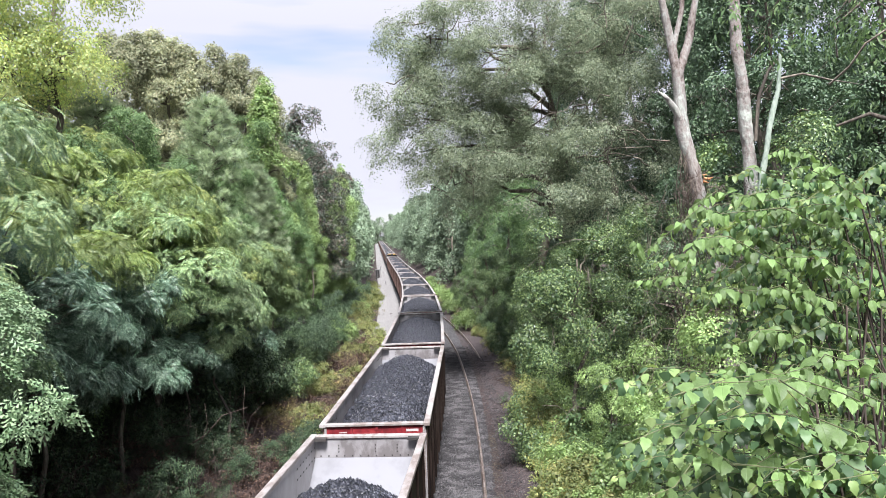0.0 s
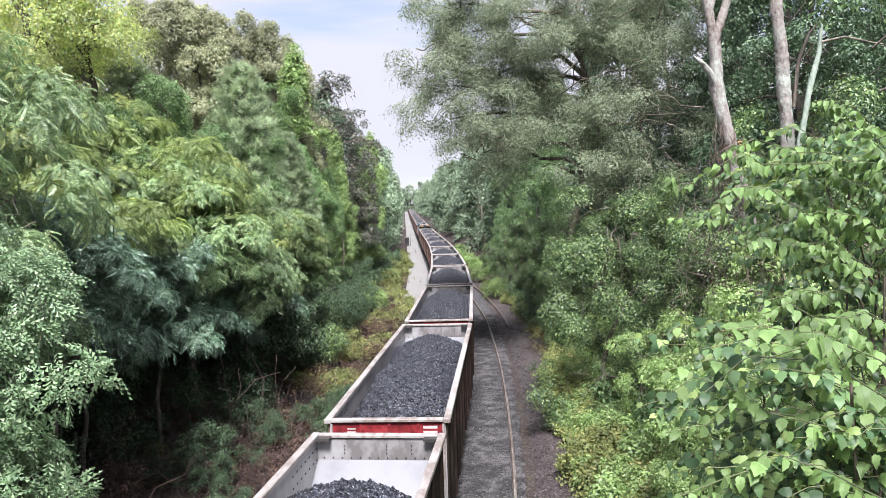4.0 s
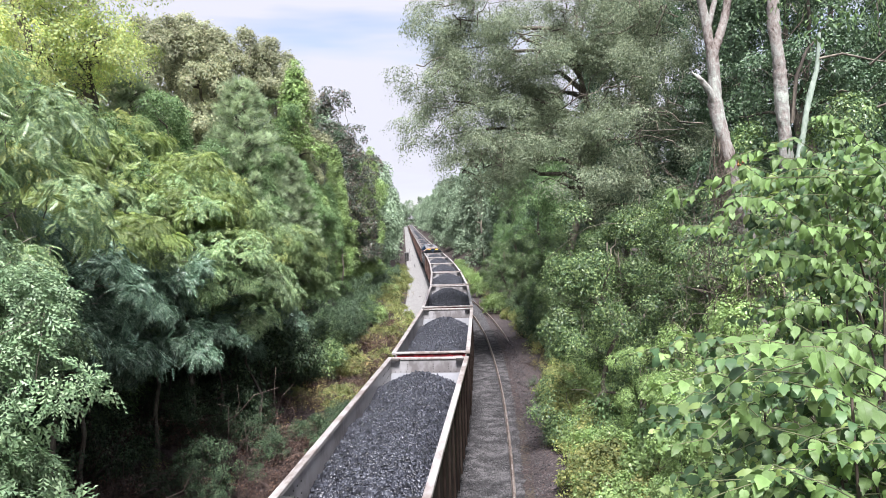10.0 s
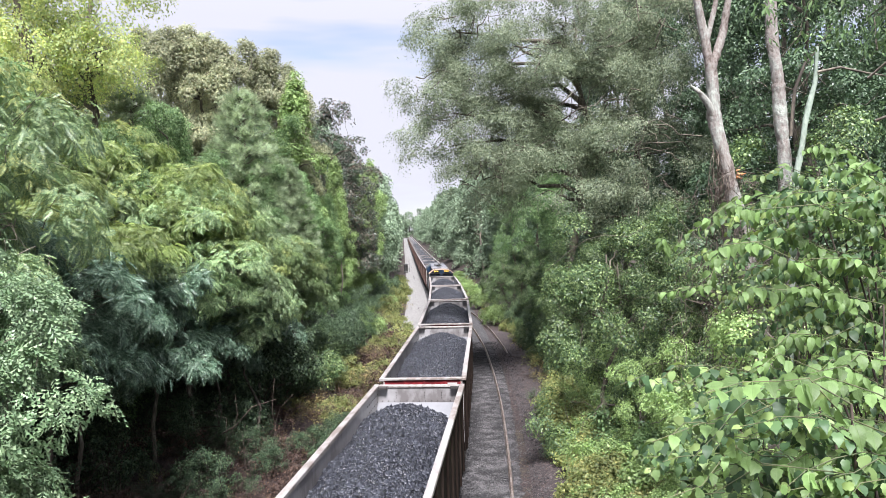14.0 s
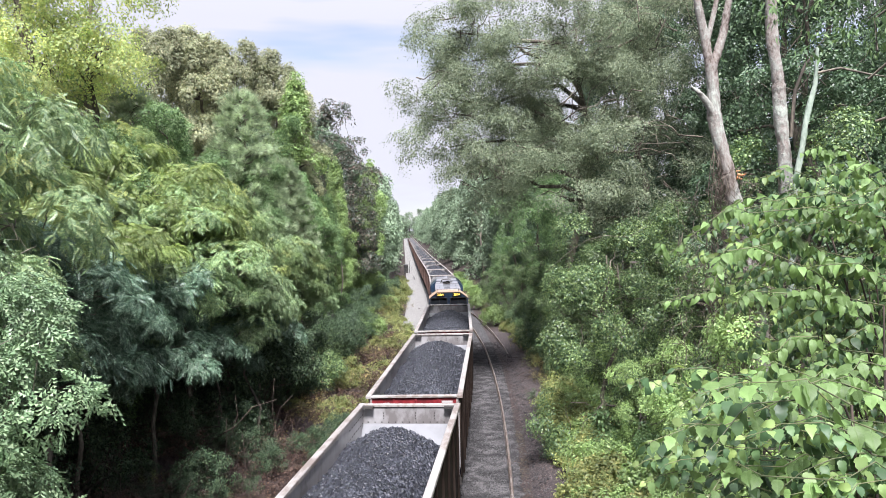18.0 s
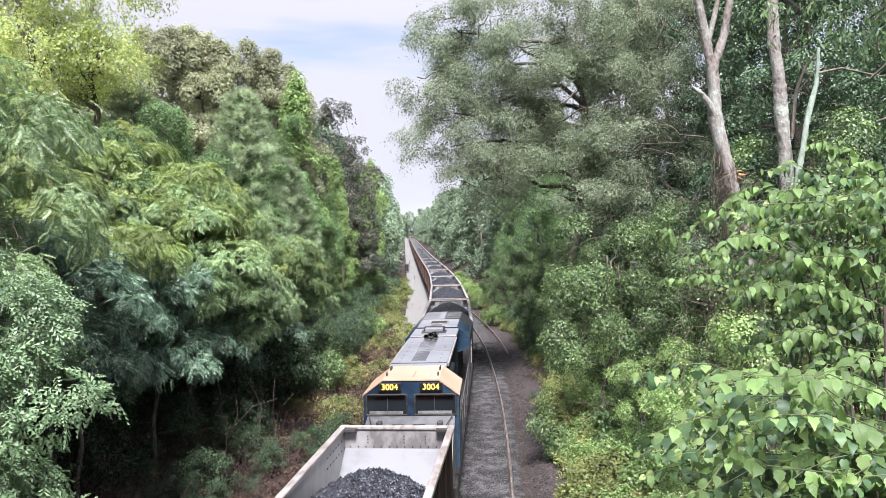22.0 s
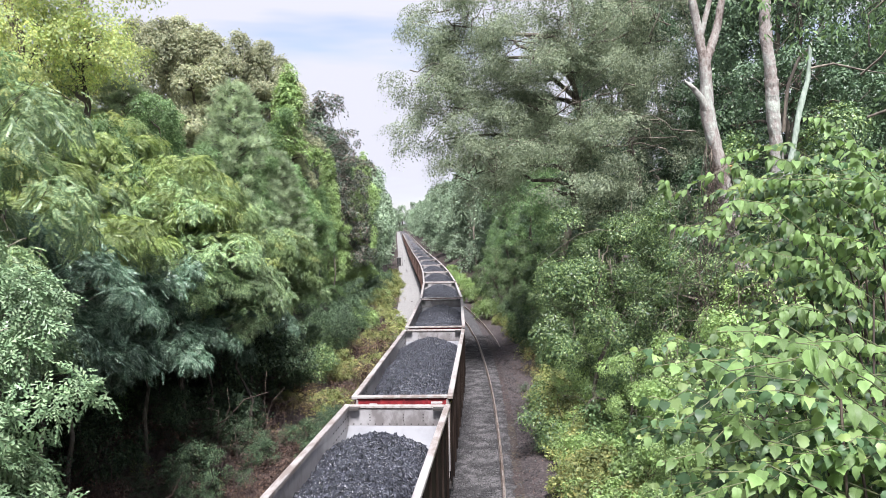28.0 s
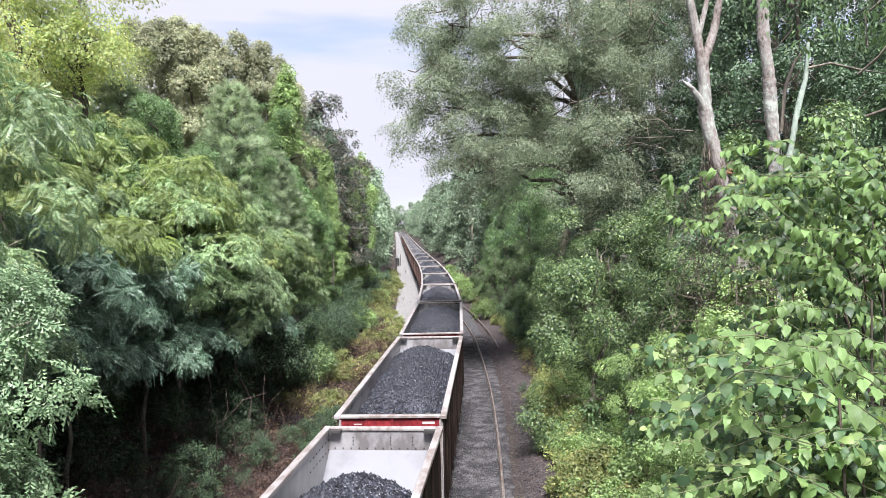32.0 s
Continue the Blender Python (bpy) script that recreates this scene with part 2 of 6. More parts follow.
# distance haze is mixed into this leaf colour: paler and greyer green
M_FAR_HAZED = leaf_mat("leaf_far_woods_hazed", (0.130, 0.195, 0.120), (0.185, 0.265, 0.160), (0.255, 0.340, 0.210), trans=0.3)
# brown dimmed in the colour for the shade under the bank's trees
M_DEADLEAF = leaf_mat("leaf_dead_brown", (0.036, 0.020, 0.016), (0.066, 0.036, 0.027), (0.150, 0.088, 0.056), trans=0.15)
M_BARK = solid_mat("bark_grey_brown", [(0.25, (0.05, 0.042, 0.033)), (0.6, (0.13, 0.11, 0.085)), (0.8, (0.2, 0.18, 0.14))], 14, 0.9, 0, 0.7, stretch=(1, 1, 0.25))
M_PALE = solid_mat("bark_pale_weathered", [(0.05, (0.095, 0.075, 0.064)), (0.25, (0.175, 0.148, 0.132)), (0.5, (0.235, 0.215, 0.195)), (0.7, (0.275, 0.275, 0.25)), (0.95, (0.35, 0.38, 0.33))], 11, 0.9, 0, 1.0, stretch=(1, 1, 0.6), dist=0.05, spec=0.2)
M_LICHEN = solid_mat("bark_lichen", [(0.1, (0.11, 0.14, 0.105)), (0.5, (0.22, 0.27, 0.22)), (0.9, (0.31, 0.35, 0.29))], 11, 0.9, 0, 0.5, stretch=(1, 1, 0.4))
# twig wood with the bank's deep tree shade put into its colour
M_BRUSH = solid_mat("brush_red_brown_shaded", [(0.2, (0.022, 0.013, 0.011)), (0.5, (0.050, 0.032, 0.027)), (0.9, (0.105, 0.075, 0.060))], 1.5, 0.9, 0, 0.3)
M_BREAK = solid_mat("torn_wood", [(0.3, (0.3, 0.13, 0.05)), (0.7, (0.5, 0.26, 0.12))], 20, 0.8, 0, 0.6)
M_TWIG = solid_mat("twig_brown", [(0.2, (0.04, 0.030, 0.023)), (0.5, (0.085, 0.065, 0.050)), (0.9, (0.28, 0.235, 0.185))], 1.5, 0.9, 0, 0.3)
M_STEM = solid_mat("stem_green", [(0.3, (0.06, 0.07, 0.032)), (0.7, (0.12, 0.125, 0.055))], 20, 0.6, 0, 0.2)
M_BALLAST = stone_mat("ballast_grey", [(0.0, (0.0148, 0.0141, 0.0152)), (0.45, (0.0385, 0.0370, 0.0392)), (0.8, (0.0703, 0.0673, 0.0696)), (1.0, (0.1258, 0.1214, 0.1221))], 0.075, dist=0.05)
M_DIRT = stone_mat("dirt_purple_brown", [(0.0, (0.0131, 0.0094, 0.0094)), (0.5, (0.0377, 0.0279, 0.0279)), (0.85, (0.0672, 0.0517, 0.0508)), (1.0, (0.1230, 0.1000, 0.0968))], 0.05, rough=0.95, bump=0.8, dist=0.04)
M_STONE = solid_mat("ballast_stone", [(0.3, (0.0228, 0.0217, 0.0228)), (0.55, (0.0547, 0.0517, 0.0532)), (0.8, (0.1064, 0.1018, 0.1026))], 14, 0.85, 0, 0.3)
M_ROAD = stone_mat("gravel_pale", [(0.0, (0.1080, 0.1040, 0.1013)), (0.5, (0.1823, 0.1769, 0.1688)), (1.0, (0.2565, 0.2497, 0.2389))], 0.04, bump=0.5, dist=0.02)
M_COAL = stone_mat("coal", [(0.0, (0.007, 0.0075, 0.010)), (0.5, (0.021, 0.0225, 0.030)), (0.85, (0.046, 0.049, 0.062)), (1.0, (0.078, 0.083, 0.100))], 0.075, rough=0.38, bump=1.0, dist=0.07)
M_RAIL = solid_mat("rail_worn", [(0.3, (0.16, 0.12, 0.10)), (0.6, (0.30, 0.25, 0.22)), (0.85, (0.42, 0.38, 0.35))], 12, 0.45, 0.5, 0.2)
M_TIE = solid_mat("tie_wood", [(0.3, (0.03, 0.024, 0.02)), (0.7, (0.09, 0.075, 0.06))], 10, 0.9, 0, 0.5, stretch=(0.3, 2, 1))
M_CHORD = solid_mat("car_rim_worn_paint", [(0.25, (0.1710, 0.1395, 0.1242)), (0.42, (0.2430, 0.2187, 0.2052)), (0.65, (0.2925, 0.2772, 0.2655)), (0.85, (0.3285, 0.3132, 0.3015))], 5, 0.6, 0.1, 0.15, stretch=(1, 0.35, 1))
M_INNER = solid_mat("car_inside_steel", [(0.2, (0.1452, 0.1338, 0.1320)), (0.38, (0.2244, 0.2130, 0.2130)), (0.65, (0.2684, 0.2605, 0.2622)), (0.85, (0.3036, 0.2974, 0.3010))], 2.2, 0.5, 0.2, 0.08, stretch=(1, 1, 0.6))
M_SHEET = solid_mat("car_slope_sheet", [(0.2, (0.1032, 0.1032, 0.1101)), (0.42, (0.1445, 0.1462, 0.1548)), (0.8, (0.1763, 0.1789, 0.1892))], 1.8, 0.45, 0.15, 0.05)
# one rusty side twice: shade coloured into the first, daylight into the second
M_SIDE_SHADED = solid_mat("car_side_rusty_shaded", [(0.25, (0.0088, 0.0056, 0.0044)), (0.45, (0.0144, 0.0092, 0.0072)), (0.65, (0.0208, 0.0140, 0.0110)), (0.85, (0.0304, 0.0224, 0.0184))], 3.5, 0.75, 0.05, 0.2, stretch=(1, 1, 0.3), spec=0.12)
M_SIDE_LIT = solid_mat("car_side_rusty_lit", [(0.25, (0.060, 0.030, 0.024)), (0.45, (0.105, 0.058, 0.046)), (0.65, (0.150, 0.092, 0.075)), (0.85, (0.210, 0.150, 0.128))], 3.5, 0.75, 0.05, 0.2, stretch=(1, 1, 0.3))
M_RED = solid_mat("car_end_red", [(0.25, (0.0930, 0.0074, 0.0099)), (0.5, (0.1860, 0.0136, 0.0186)), (0.8, (0.2356, 0.0310, 0.0310))], 4, 0.5, 0, 0.1)
M_BLACKISH = solid_mat("grimy_black_steel", [(0.3, (0.012, 0.011, 0.011)), (0.7, (0.045, 0.04, 0.037))], 6, 0.7, 0.2, 0.2)
M_BOLT = plain_mat("bolt_dark", (0.035, 0.032, 0.03), 0.6, 0.4)
M_MARK = plain_mat("mark_white", (0.372, 0.360, 0.348), 0.6)
M_ROOF = solid_mat("engine_roof_grey", [(0.2, (0.140, 0.143, 0.158)), (0.5, (0.178, 0.181, 0.198)), (0.8, (0.205, 0.206, 0.222))], 1.6, 0.45, 0.1, 0.05, spec=0.35)
M_SOOT = solid_mat("engine_soot_streak", [(0.25, (0.045, 0.047, 0.052)), (0.5, (0.085, 0.088, 0.096)), (0.75, (0.150, 0.153, 0.165))], 7.0, 0.6, 0.1, 0.05, spec=0.3)
M_HOOD = solid_mat("engine_hood_grimy_blue", [(0.2, (0.022, 0.013, 0.009)), (0.4, (0.006, 0.0075, 0.010)), (0.7, (0.010, 0.014, 0.020))], 2.0, 0.7, 0.0, 0.08, stretch=(1, 1, 0.3), spec=0.15)
M_YCAB = solid_mat("engine_cab_roof_yellow", [(0.0, (0.2970, 0.1935, 0.1305)), (0.5, (0.3600, 0.2448, 0.1692)), (1.0, (0.4050, 0.2970, 0.2205))], 1.4, 0.5, 0, 0.05)
M_YEL = solid_mat("engine_yellow", [(0.3, (0.50, 0.30, 0.02)), (0.7, (0.62, 0.40, 0.04))], 3, 0.45, 0, 0.05)
M_NAVY = solid_mat("engine_blue", [(0.25, (0.0059, 0.0136, 0.0272)), (0.55, (0.0110, 0.0263, 0.0510)), (0.85, (0.0238, 0.0425, 0.0663))], 2.5, 0.38, 0.0, 0.06, spec=0.35)
M_NOSE = solid_mat("engine_nose_grey", [(0.25, (0.0594, 0.0594, 0.0634)), (0.55, (0.0990, 0.0990, 0.1049)), (0.85, (0.1307, 0.1307, 0.1346))], 2.5, 0.45, 0.0, 0.06)
M_GRILL = solid_mat("engine_grille_black", [(0.3, (0.010, 0.010, 0.011)), (0.7, (0.035, 0.035, 0.037))], 22, 0.6, 0.4, 0.5)
M_GLASS = plain_mat("engine_window_dark", (0.012, 0.015, 0.018), 0.06)
M_BOARD = plain_mat("number_board_black", (0.008, 0.008, 0.008), 0.35)
M_AMBER = plain_mat("number_lit_amber", (0.95, 0.62, 0.10), 0.5, 0, 0.55)
M_HANDRAIL = plain_mat("handrail_grey", (0.13, 0.13, 0.135), 0.5, 0.2)
M_CASE = solid_mat("signal_case_grey", [(0.3, (0.10, 0.10, 0.10)), (0.7, (0.2, 0.2, 0.195))], 3, 0.6, 0.2, 0.1)


def ground_mat():
    """Forest floor: dark earth, dead leaves, needles and twigs."""
    m, n, l, b = nodes_of("forest_floor")
    co = n.new("ShaderNodeTexCoord")
    a = n.new("ShaderNodeTexNoise")
    a.inputs["Scale"].default_value, a.inputs["Detail"].default_value = 0.35, 8
    l.new(co.outputs["Object"], a.inputs["Vector"])
    v = n.new("ShaderNodeTexVoronoi")
    v.inputs["Scale"].default_value = 13
    l.new(co.outputs["Object"], v.inputs["Vector"])
    sp = n.new("ShaderNodeSeparateColor")
    l.new(v.outputs["Color"], sp.inputs["Color"])
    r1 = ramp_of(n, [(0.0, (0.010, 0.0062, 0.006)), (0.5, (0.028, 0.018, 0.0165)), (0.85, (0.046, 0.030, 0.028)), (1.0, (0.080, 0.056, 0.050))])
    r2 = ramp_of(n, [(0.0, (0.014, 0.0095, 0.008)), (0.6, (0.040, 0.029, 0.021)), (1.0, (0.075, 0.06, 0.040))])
    l.new(sp.outputs[0], r1.inputs["Fac"])
    l.new(sp.outputs[1], r2.inputs["Fac"])
    mk = ramp_of(n, [(0.45, (0, 0, 0)), (0.6, (1, 1, 1))])
    l.new(a.outputs["Fac"], mk.inputs["Fac"])
    mx = n.new("ShaderNodeMix")
    mx.data_type = 'RGBA'
    l.new(mk.outputs["Color"], mx.inputs["Factor"])
    l.new(r1.outputs["Color"], mx.inputs["A"])
    l.new(r2.outputs["Color"], mx.inputs["B"])
    l.new(mx.outputs["Result"], b.inputs["Base Color"])
    b.inputs["Roughness"].default_value = 0.95
    bp = n.new("ShaderNodeBump")
    bp.inputs["Strength"].default_value, bp.inputs["Distance"].default_value = 0.8, 0.06
    l.new(v.outputs["Distance"], bp.inputs["Height"])
    l.new(bp.outputs["Normal"], b.inputs["Normal"])
    return m


M_FLOOR = ground_mat()

# ---- the line of the railway ----
BEND_Y = np.array([-400, -30, 0, 19, 31, 46.6, 63, 79.7, 95, 120, 390, 480, 900.0])
BEND_M = np.array([0.17, 0.16, 0.130, 0.092, 0.067, 0.0305, -0.001, -0.021, -0.036, -0.052, -0.052, -0.052, -0.052])
LINE_Y = np.arange(-400, 900.1, 0.5)
LINE_X = np.concatenate([[0], np.cumsum(np.interp(LINE_Y[:-1] + 0.25, BEND_Y, BEND_M) * 0.5)])
LINE_X += -1.20 - np.interp(22.9, LINE_Y, LINE_X)
LINE_S = np.concatenate([[0], np.cumsum(np.hypot(np.diff(LINE_X), np.diff(LINE_Y)))])
LINE_S -= np.interp(0.0, LINE_Y, LINE_S)


def line_x(y):
    return np.interp(y, LINE_Y, LINE_X)


def on_line(s):
    """The point of the main track's middle s metres along it from the bridge."""
    y = np.interp(s, LINE_S, LINE_Y)
    return float(np.interp(y, LINE_Y, LINE_X)), float(y)


def grade(y):
    """The rail heads' height: level by the bridge, then a long gentle climb."""
    return 0.0085 * (np.hypot(np.asarray(y, float) - 165, 25) + (np.asarray(y, float) - 165)) / 2 - 0.0085 * 0.35


SIDE_Y = np.array([-400, 25, 40, 47, 58, 68, 80, 95, 112.0])
SIDE_U = np.array([4.05, 3.98, 3.82, 3.72, 3.58, 3.25, 2.6, 1.4, 0.3])


def height(x, y):
    """The ground's height above the rail heads (arrays)."""
    u = x - line_x(y)
    z = np.full_like(u, -0.24)
    left = np.clip(-u - 3.1, 0, None)
    z = z - 0.42 * np.clip(left, 0, 1.2) / 1.2
    rise = np.clip(-u - 6.4, 0, None)
    z = z + 0.42 * rise * (rise < 9) + (0.42 * 9 + 0.06 * (rise - 9)) * (rise >= 9)
    right = np.clip(u - 7.0, 0, None)
    z = z + 0.55 * right * (right < 8) + (0.55 * 8 + 0.06 * (right - 8)) * (right >= 8)
    shoulder = np.clip(np.abs(u - 1.0) - 4.6, 0, 6) / 6
    near = np.clip(20 - y, 0, 22) * np.clip((y + 60) / 40, 0, 1)
    z = z + near * 0.30 * shoulder
    z = z + 0.38 * np.clip((u - 3.75) / 0.9, 0, 1) * np.clip((9.5 - u) / 2, 0, 1) * np.clip((58 - y) / 4, 0, 1)
    far = np.clip((np.abs(u) - 60) / 200, 0, 1)
    z = z * (1 - far) + 2.0 * far
    rough = np.clip((np.abs(u - 1.0) - 3.5) / 3, 0, 1) * (1 - far)
    z = z + rough * 0.14 * (np.sin(x * 1.1 + y * 0.7) + np.sin(x * 0.53 - y * 0.91 + 2) + 0.7 * np.sin(x * 2.3 + 1.7 * y))
    return z + grade(np.minimum(y, 900.0))


def ground_z(x, y):
    return float(height(np.array([float(x)]), np.array([float(y)]))[0])


# ---- mesh helpers ----
def part(name, bm, material, parent=None, label="", smooth=False):
    """Links a bmesh as one mesh object, under a thing or a part where one is given."""
    me = bpy.data.meshes.new(name)
    bm.to_mesh(me)
    bm.free()
    me.materials.append(material)
    if smooth:
        for p in me.polygons:
            p.use_smooth = True
    ob = new(name, me)
    if parent:
        ob.parent = parent
    if label:
        ob["label"] = label
    return ob


def mesh_np(name, v, f, material, smooth=False):
    """A mesh from arrays of points and of triangles or quads."""
    me = bpy.data.meshes.new(name)
    v, f = np.asarray(v, np.float32), np.asarray(f, np.int32)
    k = f.shape[1]
    me.vertices.add(len(v))
    me.vertices.foreach_set("co", v.ravel())
    me.loops.add(f.size)
    me.loops.foreach_set("vertex_index", f.ravel())
    me.polygons.add(len(f))
    me.polygons.foreach_set("loop_start", np.arange(0, f.size, k, dtype=np.int32))
    if smooth:
        me.polygons.foreach_set("use_smooth", np.ones(len(f), dtype=bool))
    me.update(calc_edges=True)
    me.materials.append(material)
    return me


def child(name, me, parent, label=""):
    ob = new(name, me)
    if parent:
        ob.parent = parent
    if label:
        ob["label"] = label
    return ob


def box(bm, x0, x1, y0, y1, z0, z1, bevel=0.0):
    vs = [bm.verts.new(p) for p in ((x0, y0, z0), (x1, y0, z0), (x1, y1, z0), (x0, y1, z0), (x0, y0, z1), (x1, y0, z1), (x1, y1, z1), (x0, y1, z1))]
    fs = [bm.faces.new([vs[i] for i in q]) for q in ((3, 2, 1, 0), (4, 5, 6, 7), (0, 1, 5, 4), (1, 2, 6, 5), (2, 3, 7, 6), (3, 0, 4, 7))]
    if bevel:
        es = list({e for f in fs for e in f.edges})
        bmesh.ops.bevel(bm, geom=es, offset=bevel, segments=1, affect='EDGES')
    return bm


def boxes(*bs, bevel=0.0):
    bm = bmesh.new()
    for b in bs:
        box(bm, *b, bevel=bevel)
    return bm


def prism(bm, outline, a, b, axis="y"):
    """A closed outline swept from a to b along an axis; the outline lies in the other two."""
    def at(p, w):
        return (p[0], w, p[1]) if axis == "y" else (w, p[0], p[1])
    one = [bm.verts.new(at(p, a)) for p in outline]
    two = [bm.verts.new(at(p, b)) for p in outline]
    n = len(outline)
    for i in range(n):
        bm.faces.new((one[i], one[(i + 1) % n], two[(i + 1) % n], two[i]))
    bm.faces.new(one[::-1])
    bm.faces.new(two)
    bmesh.ops.recalc_face_normals(bm, faces=bm.faces)
    return bm


def tube(points, radii, sides=7):
    """Points and quads of a tapered, bent tube."""
    pts = np.asarray(points, float)
    v, f = [], []
    for i, p in enumerate(pts):
        d = pts[min(i + 1, len(pts) - 1)] - pts[max(i - 1, 0)]
        d = d / (np.linalg.norm(d) + 1e-9)
        e = np.cross(d, (0.3, 1, 0.1) if abs(d[2]) > 0.7 else (0, 0, 1.0))
        e /= np.linalg.norm(e) + 1e-9
        g = np.cross(d, e)
        for k in range(sides):
            a = 2 * math.pi * k / sides
            v.append(p + radii[i] * (math.cos(a) * e + math.sin(a) * g))
    for i in range(len(pts) - 1):
        for k in range(sides):
            a, b = i * sides + k, i * sides + (k + 1) % sides
            f.append((a, b, b + sides, a + sides))
    return np.array(v), np.array(f)


def tubes_mesh(name, runs, material, smooth=True):
    """One mesh of several tubes, each run a (points, radii, sides)."""
    vs, fs, n = [], [], 0
    for pts, rad, sides in runs:
        v, f = tube(pts, rad, sides)
        vs.append(v)
        fs.append(f + n)
        n += len(v)
    return mesh_np(name, np.concatenate(vs), np.concatenate(fs), material, smooth)


# ---- ground, track bed, track ----
def grid_sheet(name, xs, ys, material, lift=0.0, off=None):
    gx, gy = np.meshgrid(xs, ys)
    if off is not None:
        gx = gx + off(gy)
    gz = height(gx.ravel(), gy.ravel()) + lift
    v = np.column_stack([gx.ravel(), gy.ravel(), gz])
    nx, ny = len(xs), len(ys)
    i = np.arange((nx - 1) * (ny - 1))
    a = (i // (nx - 1)) * nx + i % (nx - 1)
    return mesh_np(name, v, np.column_stack([a, a + 1, a + 1 + nx, a + nx]), material, True)


side_steps = np.concatenate([-np.geomspace(40, 2500, 22)[::-1], np.arange(-39, 39.1, 0.5), np.geomspace(40, 2500, 22)])
long_steps = np.concatenate([[-2500, -1200, -700, -420], np.arange(-390, -20, 10), np.arange(-20, 90, 0.7), np.arange(90, 460, 5.0), np.geomspace(470, 2500, 12)])
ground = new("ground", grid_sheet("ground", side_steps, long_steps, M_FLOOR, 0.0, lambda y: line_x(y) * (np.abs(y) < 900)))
tagged(ground, "brown forest floor of dead leaves, twigs and bare earth", "ground", kind="structure")

bed = new("track_bed", grid_sheet("track_bed", np.linspace(-3.0, 3.5, 14), np.concatenate([np.arange(-380, 0, 8), np.arange(0, 130, 1.0), np.arange(130, 800, 8)]), M_BALLAST, 0.02, line_x))
tagged(bed, "grey crushed stone ballast bed of the track", "track bed", kind="structure")

road_me = grid_sheet("gravel_road", np.linspace(-4.6, -1.75, 6), np.concatenate([np.arange(58, 120, 2), np.arange(120, 780, 8)]), M_ROAD, 0.035, line_x)
road = tagged(new("gravel_road", road_me), "pale grey gravel service road beside the track", "road", kind="structure")
for vtx in road_me.vertices:
    vtx.co.z = max(vtx.co.z, -0.26 + float(grade(vtx.co.y))) + 0.02


dirt_me = grid_sheet("dirt_strip", np.linspace(3.45, 7.6, 22), np.arange(10, 70, 0.7), M_DIRT, 0.012, line_x)
tagged(new("dirt_strip", dirt_me), "purple-brown dirt strewn with stones beside the side track", "ground", kind="structure")


def rail_run(name, offset, y0, y1, step):
    """One rail with head, web and foot along the line, at a sideways offset given as a function."""
    prof = [(-0.036, 0.0), (0.036, 0.0), (0.036, -0.04), (0.010, -0.05), (0.010, -0.13), (0.07, -0.155), (0.07, -0.17), (-0.07, -0.17), (-0.07, -0.155), (-0.010, -0.13), (-0.010, -0.05), (-0.036, -0.04)]
    ys = np.arange(y0, y1 + 0.1, step)
    v, f, k = [], [], len(prof)
    for y in ys:
        x = float(line_x(y)) + offset(y)
        for px, pz in prof:
            v.append((x + px, y, pz + float(grade(y))))
    for i in range(len(ys) - 1):
        for j in range(k):
            a, b = i * k + j, i * k + (j + 1) % k
            f.append((a, b, b + k, a + k))
    return mesh_np(name, v, f, M_RAIL)


track = tagged(new("railway_track"), "main railway track of worn steel rails on wooden ties", "railway track")
for g in (-0.7525, 0.7525):
    child("rail", rail_run("rail", lambda y, g=g: g, -380, 780, 3.0), track)
tie_bm = boxes((-1.3, 1.3, -0.115, 0.115, -0.33, -0.172), bevel=0.012)
tie_me = bpy.data.meshes.new("tie")
tie_bm.to_mesh(tie_me)
tie_bm.free()
tie_me.materials.append(M_TIE)
for i in range(160):
    yy = 12 + i * 0.55
    tie = child("tie", tie_me, track)
    tie.matrix_basis = pose(float(line_x(yy)), yy, float(grade(yy)), 0, 0, -math.degrees(math.atan(float(np.interp(yy, BEND_Y, BEND_M)))))

siding = tagged(new("side_track"), "disused side track with one rusty rail showing in the ballast", "railway track")
for g in (-0.7525, 0.7525):
    child("rail", rail_run("rail", lambda y, g=g: float(np.interp(y, SIDE_Y, SIDE_U)) + g, -60, 96, 1.0), siding, "brown worn steel rail")


# loose stones over the visible shoulder of the bed
def stones(name, n, u0, u1, y0, y1, lo, hi, material, seed):
    rng = np.random.RandomState(seed)
    base = np.array([(1, 0, 0), (-1, 0, 0), (0, 1, 0), (0, -1, 0), (0, 0, 1), (0, 0, -1)], float)
    tri = np.array([(0, 2, 4), (2, 1, 4), (1, 3, 4), (3, 0, 4), (2, 0, 5), (1, 2, 5), (3, 1, 5), (0, 3, 5)])
    y = y0 + (y1 - y0) * rng.rand(n) ** 1.15
    x = line_x(y) + u0 + (u1 - u0) * rng.rand(n)
    z = height(x, y) + 0.045
    size = lo + (hi - lo) * rng.rand(n) ** 2
    v = base[None] * (0.6 + 0.7 * rng.rand(n, 6, 1)) * size[:, None, None] + rng.randn(n, 6, 3) * size[:, None, None] * 0.18
    v = v + np.column_stack([x, y, z])[:, None]
    f = tri[None] + (np.arange(n) * 6)[:, None, None]
    return new(name, mesh_np(name, v.reshape(-1, 3), f.reshape(-1, 3), material))


tagged(stones("ballast_stones", 36000, 0.9, 3.6, 16, 62, 0.022, 0.055, M_STONE, 3), "loose grey crushed stones along the track shoulder", "stones", kind="stuff")
tagged(stones("edge_stones", 2600, 3.3, 4.5, 16, 62, 0.018, 0.05, M_STONE, 5), "loose stones spilling from the ballast into the dirt", "stones", kind="stuff")
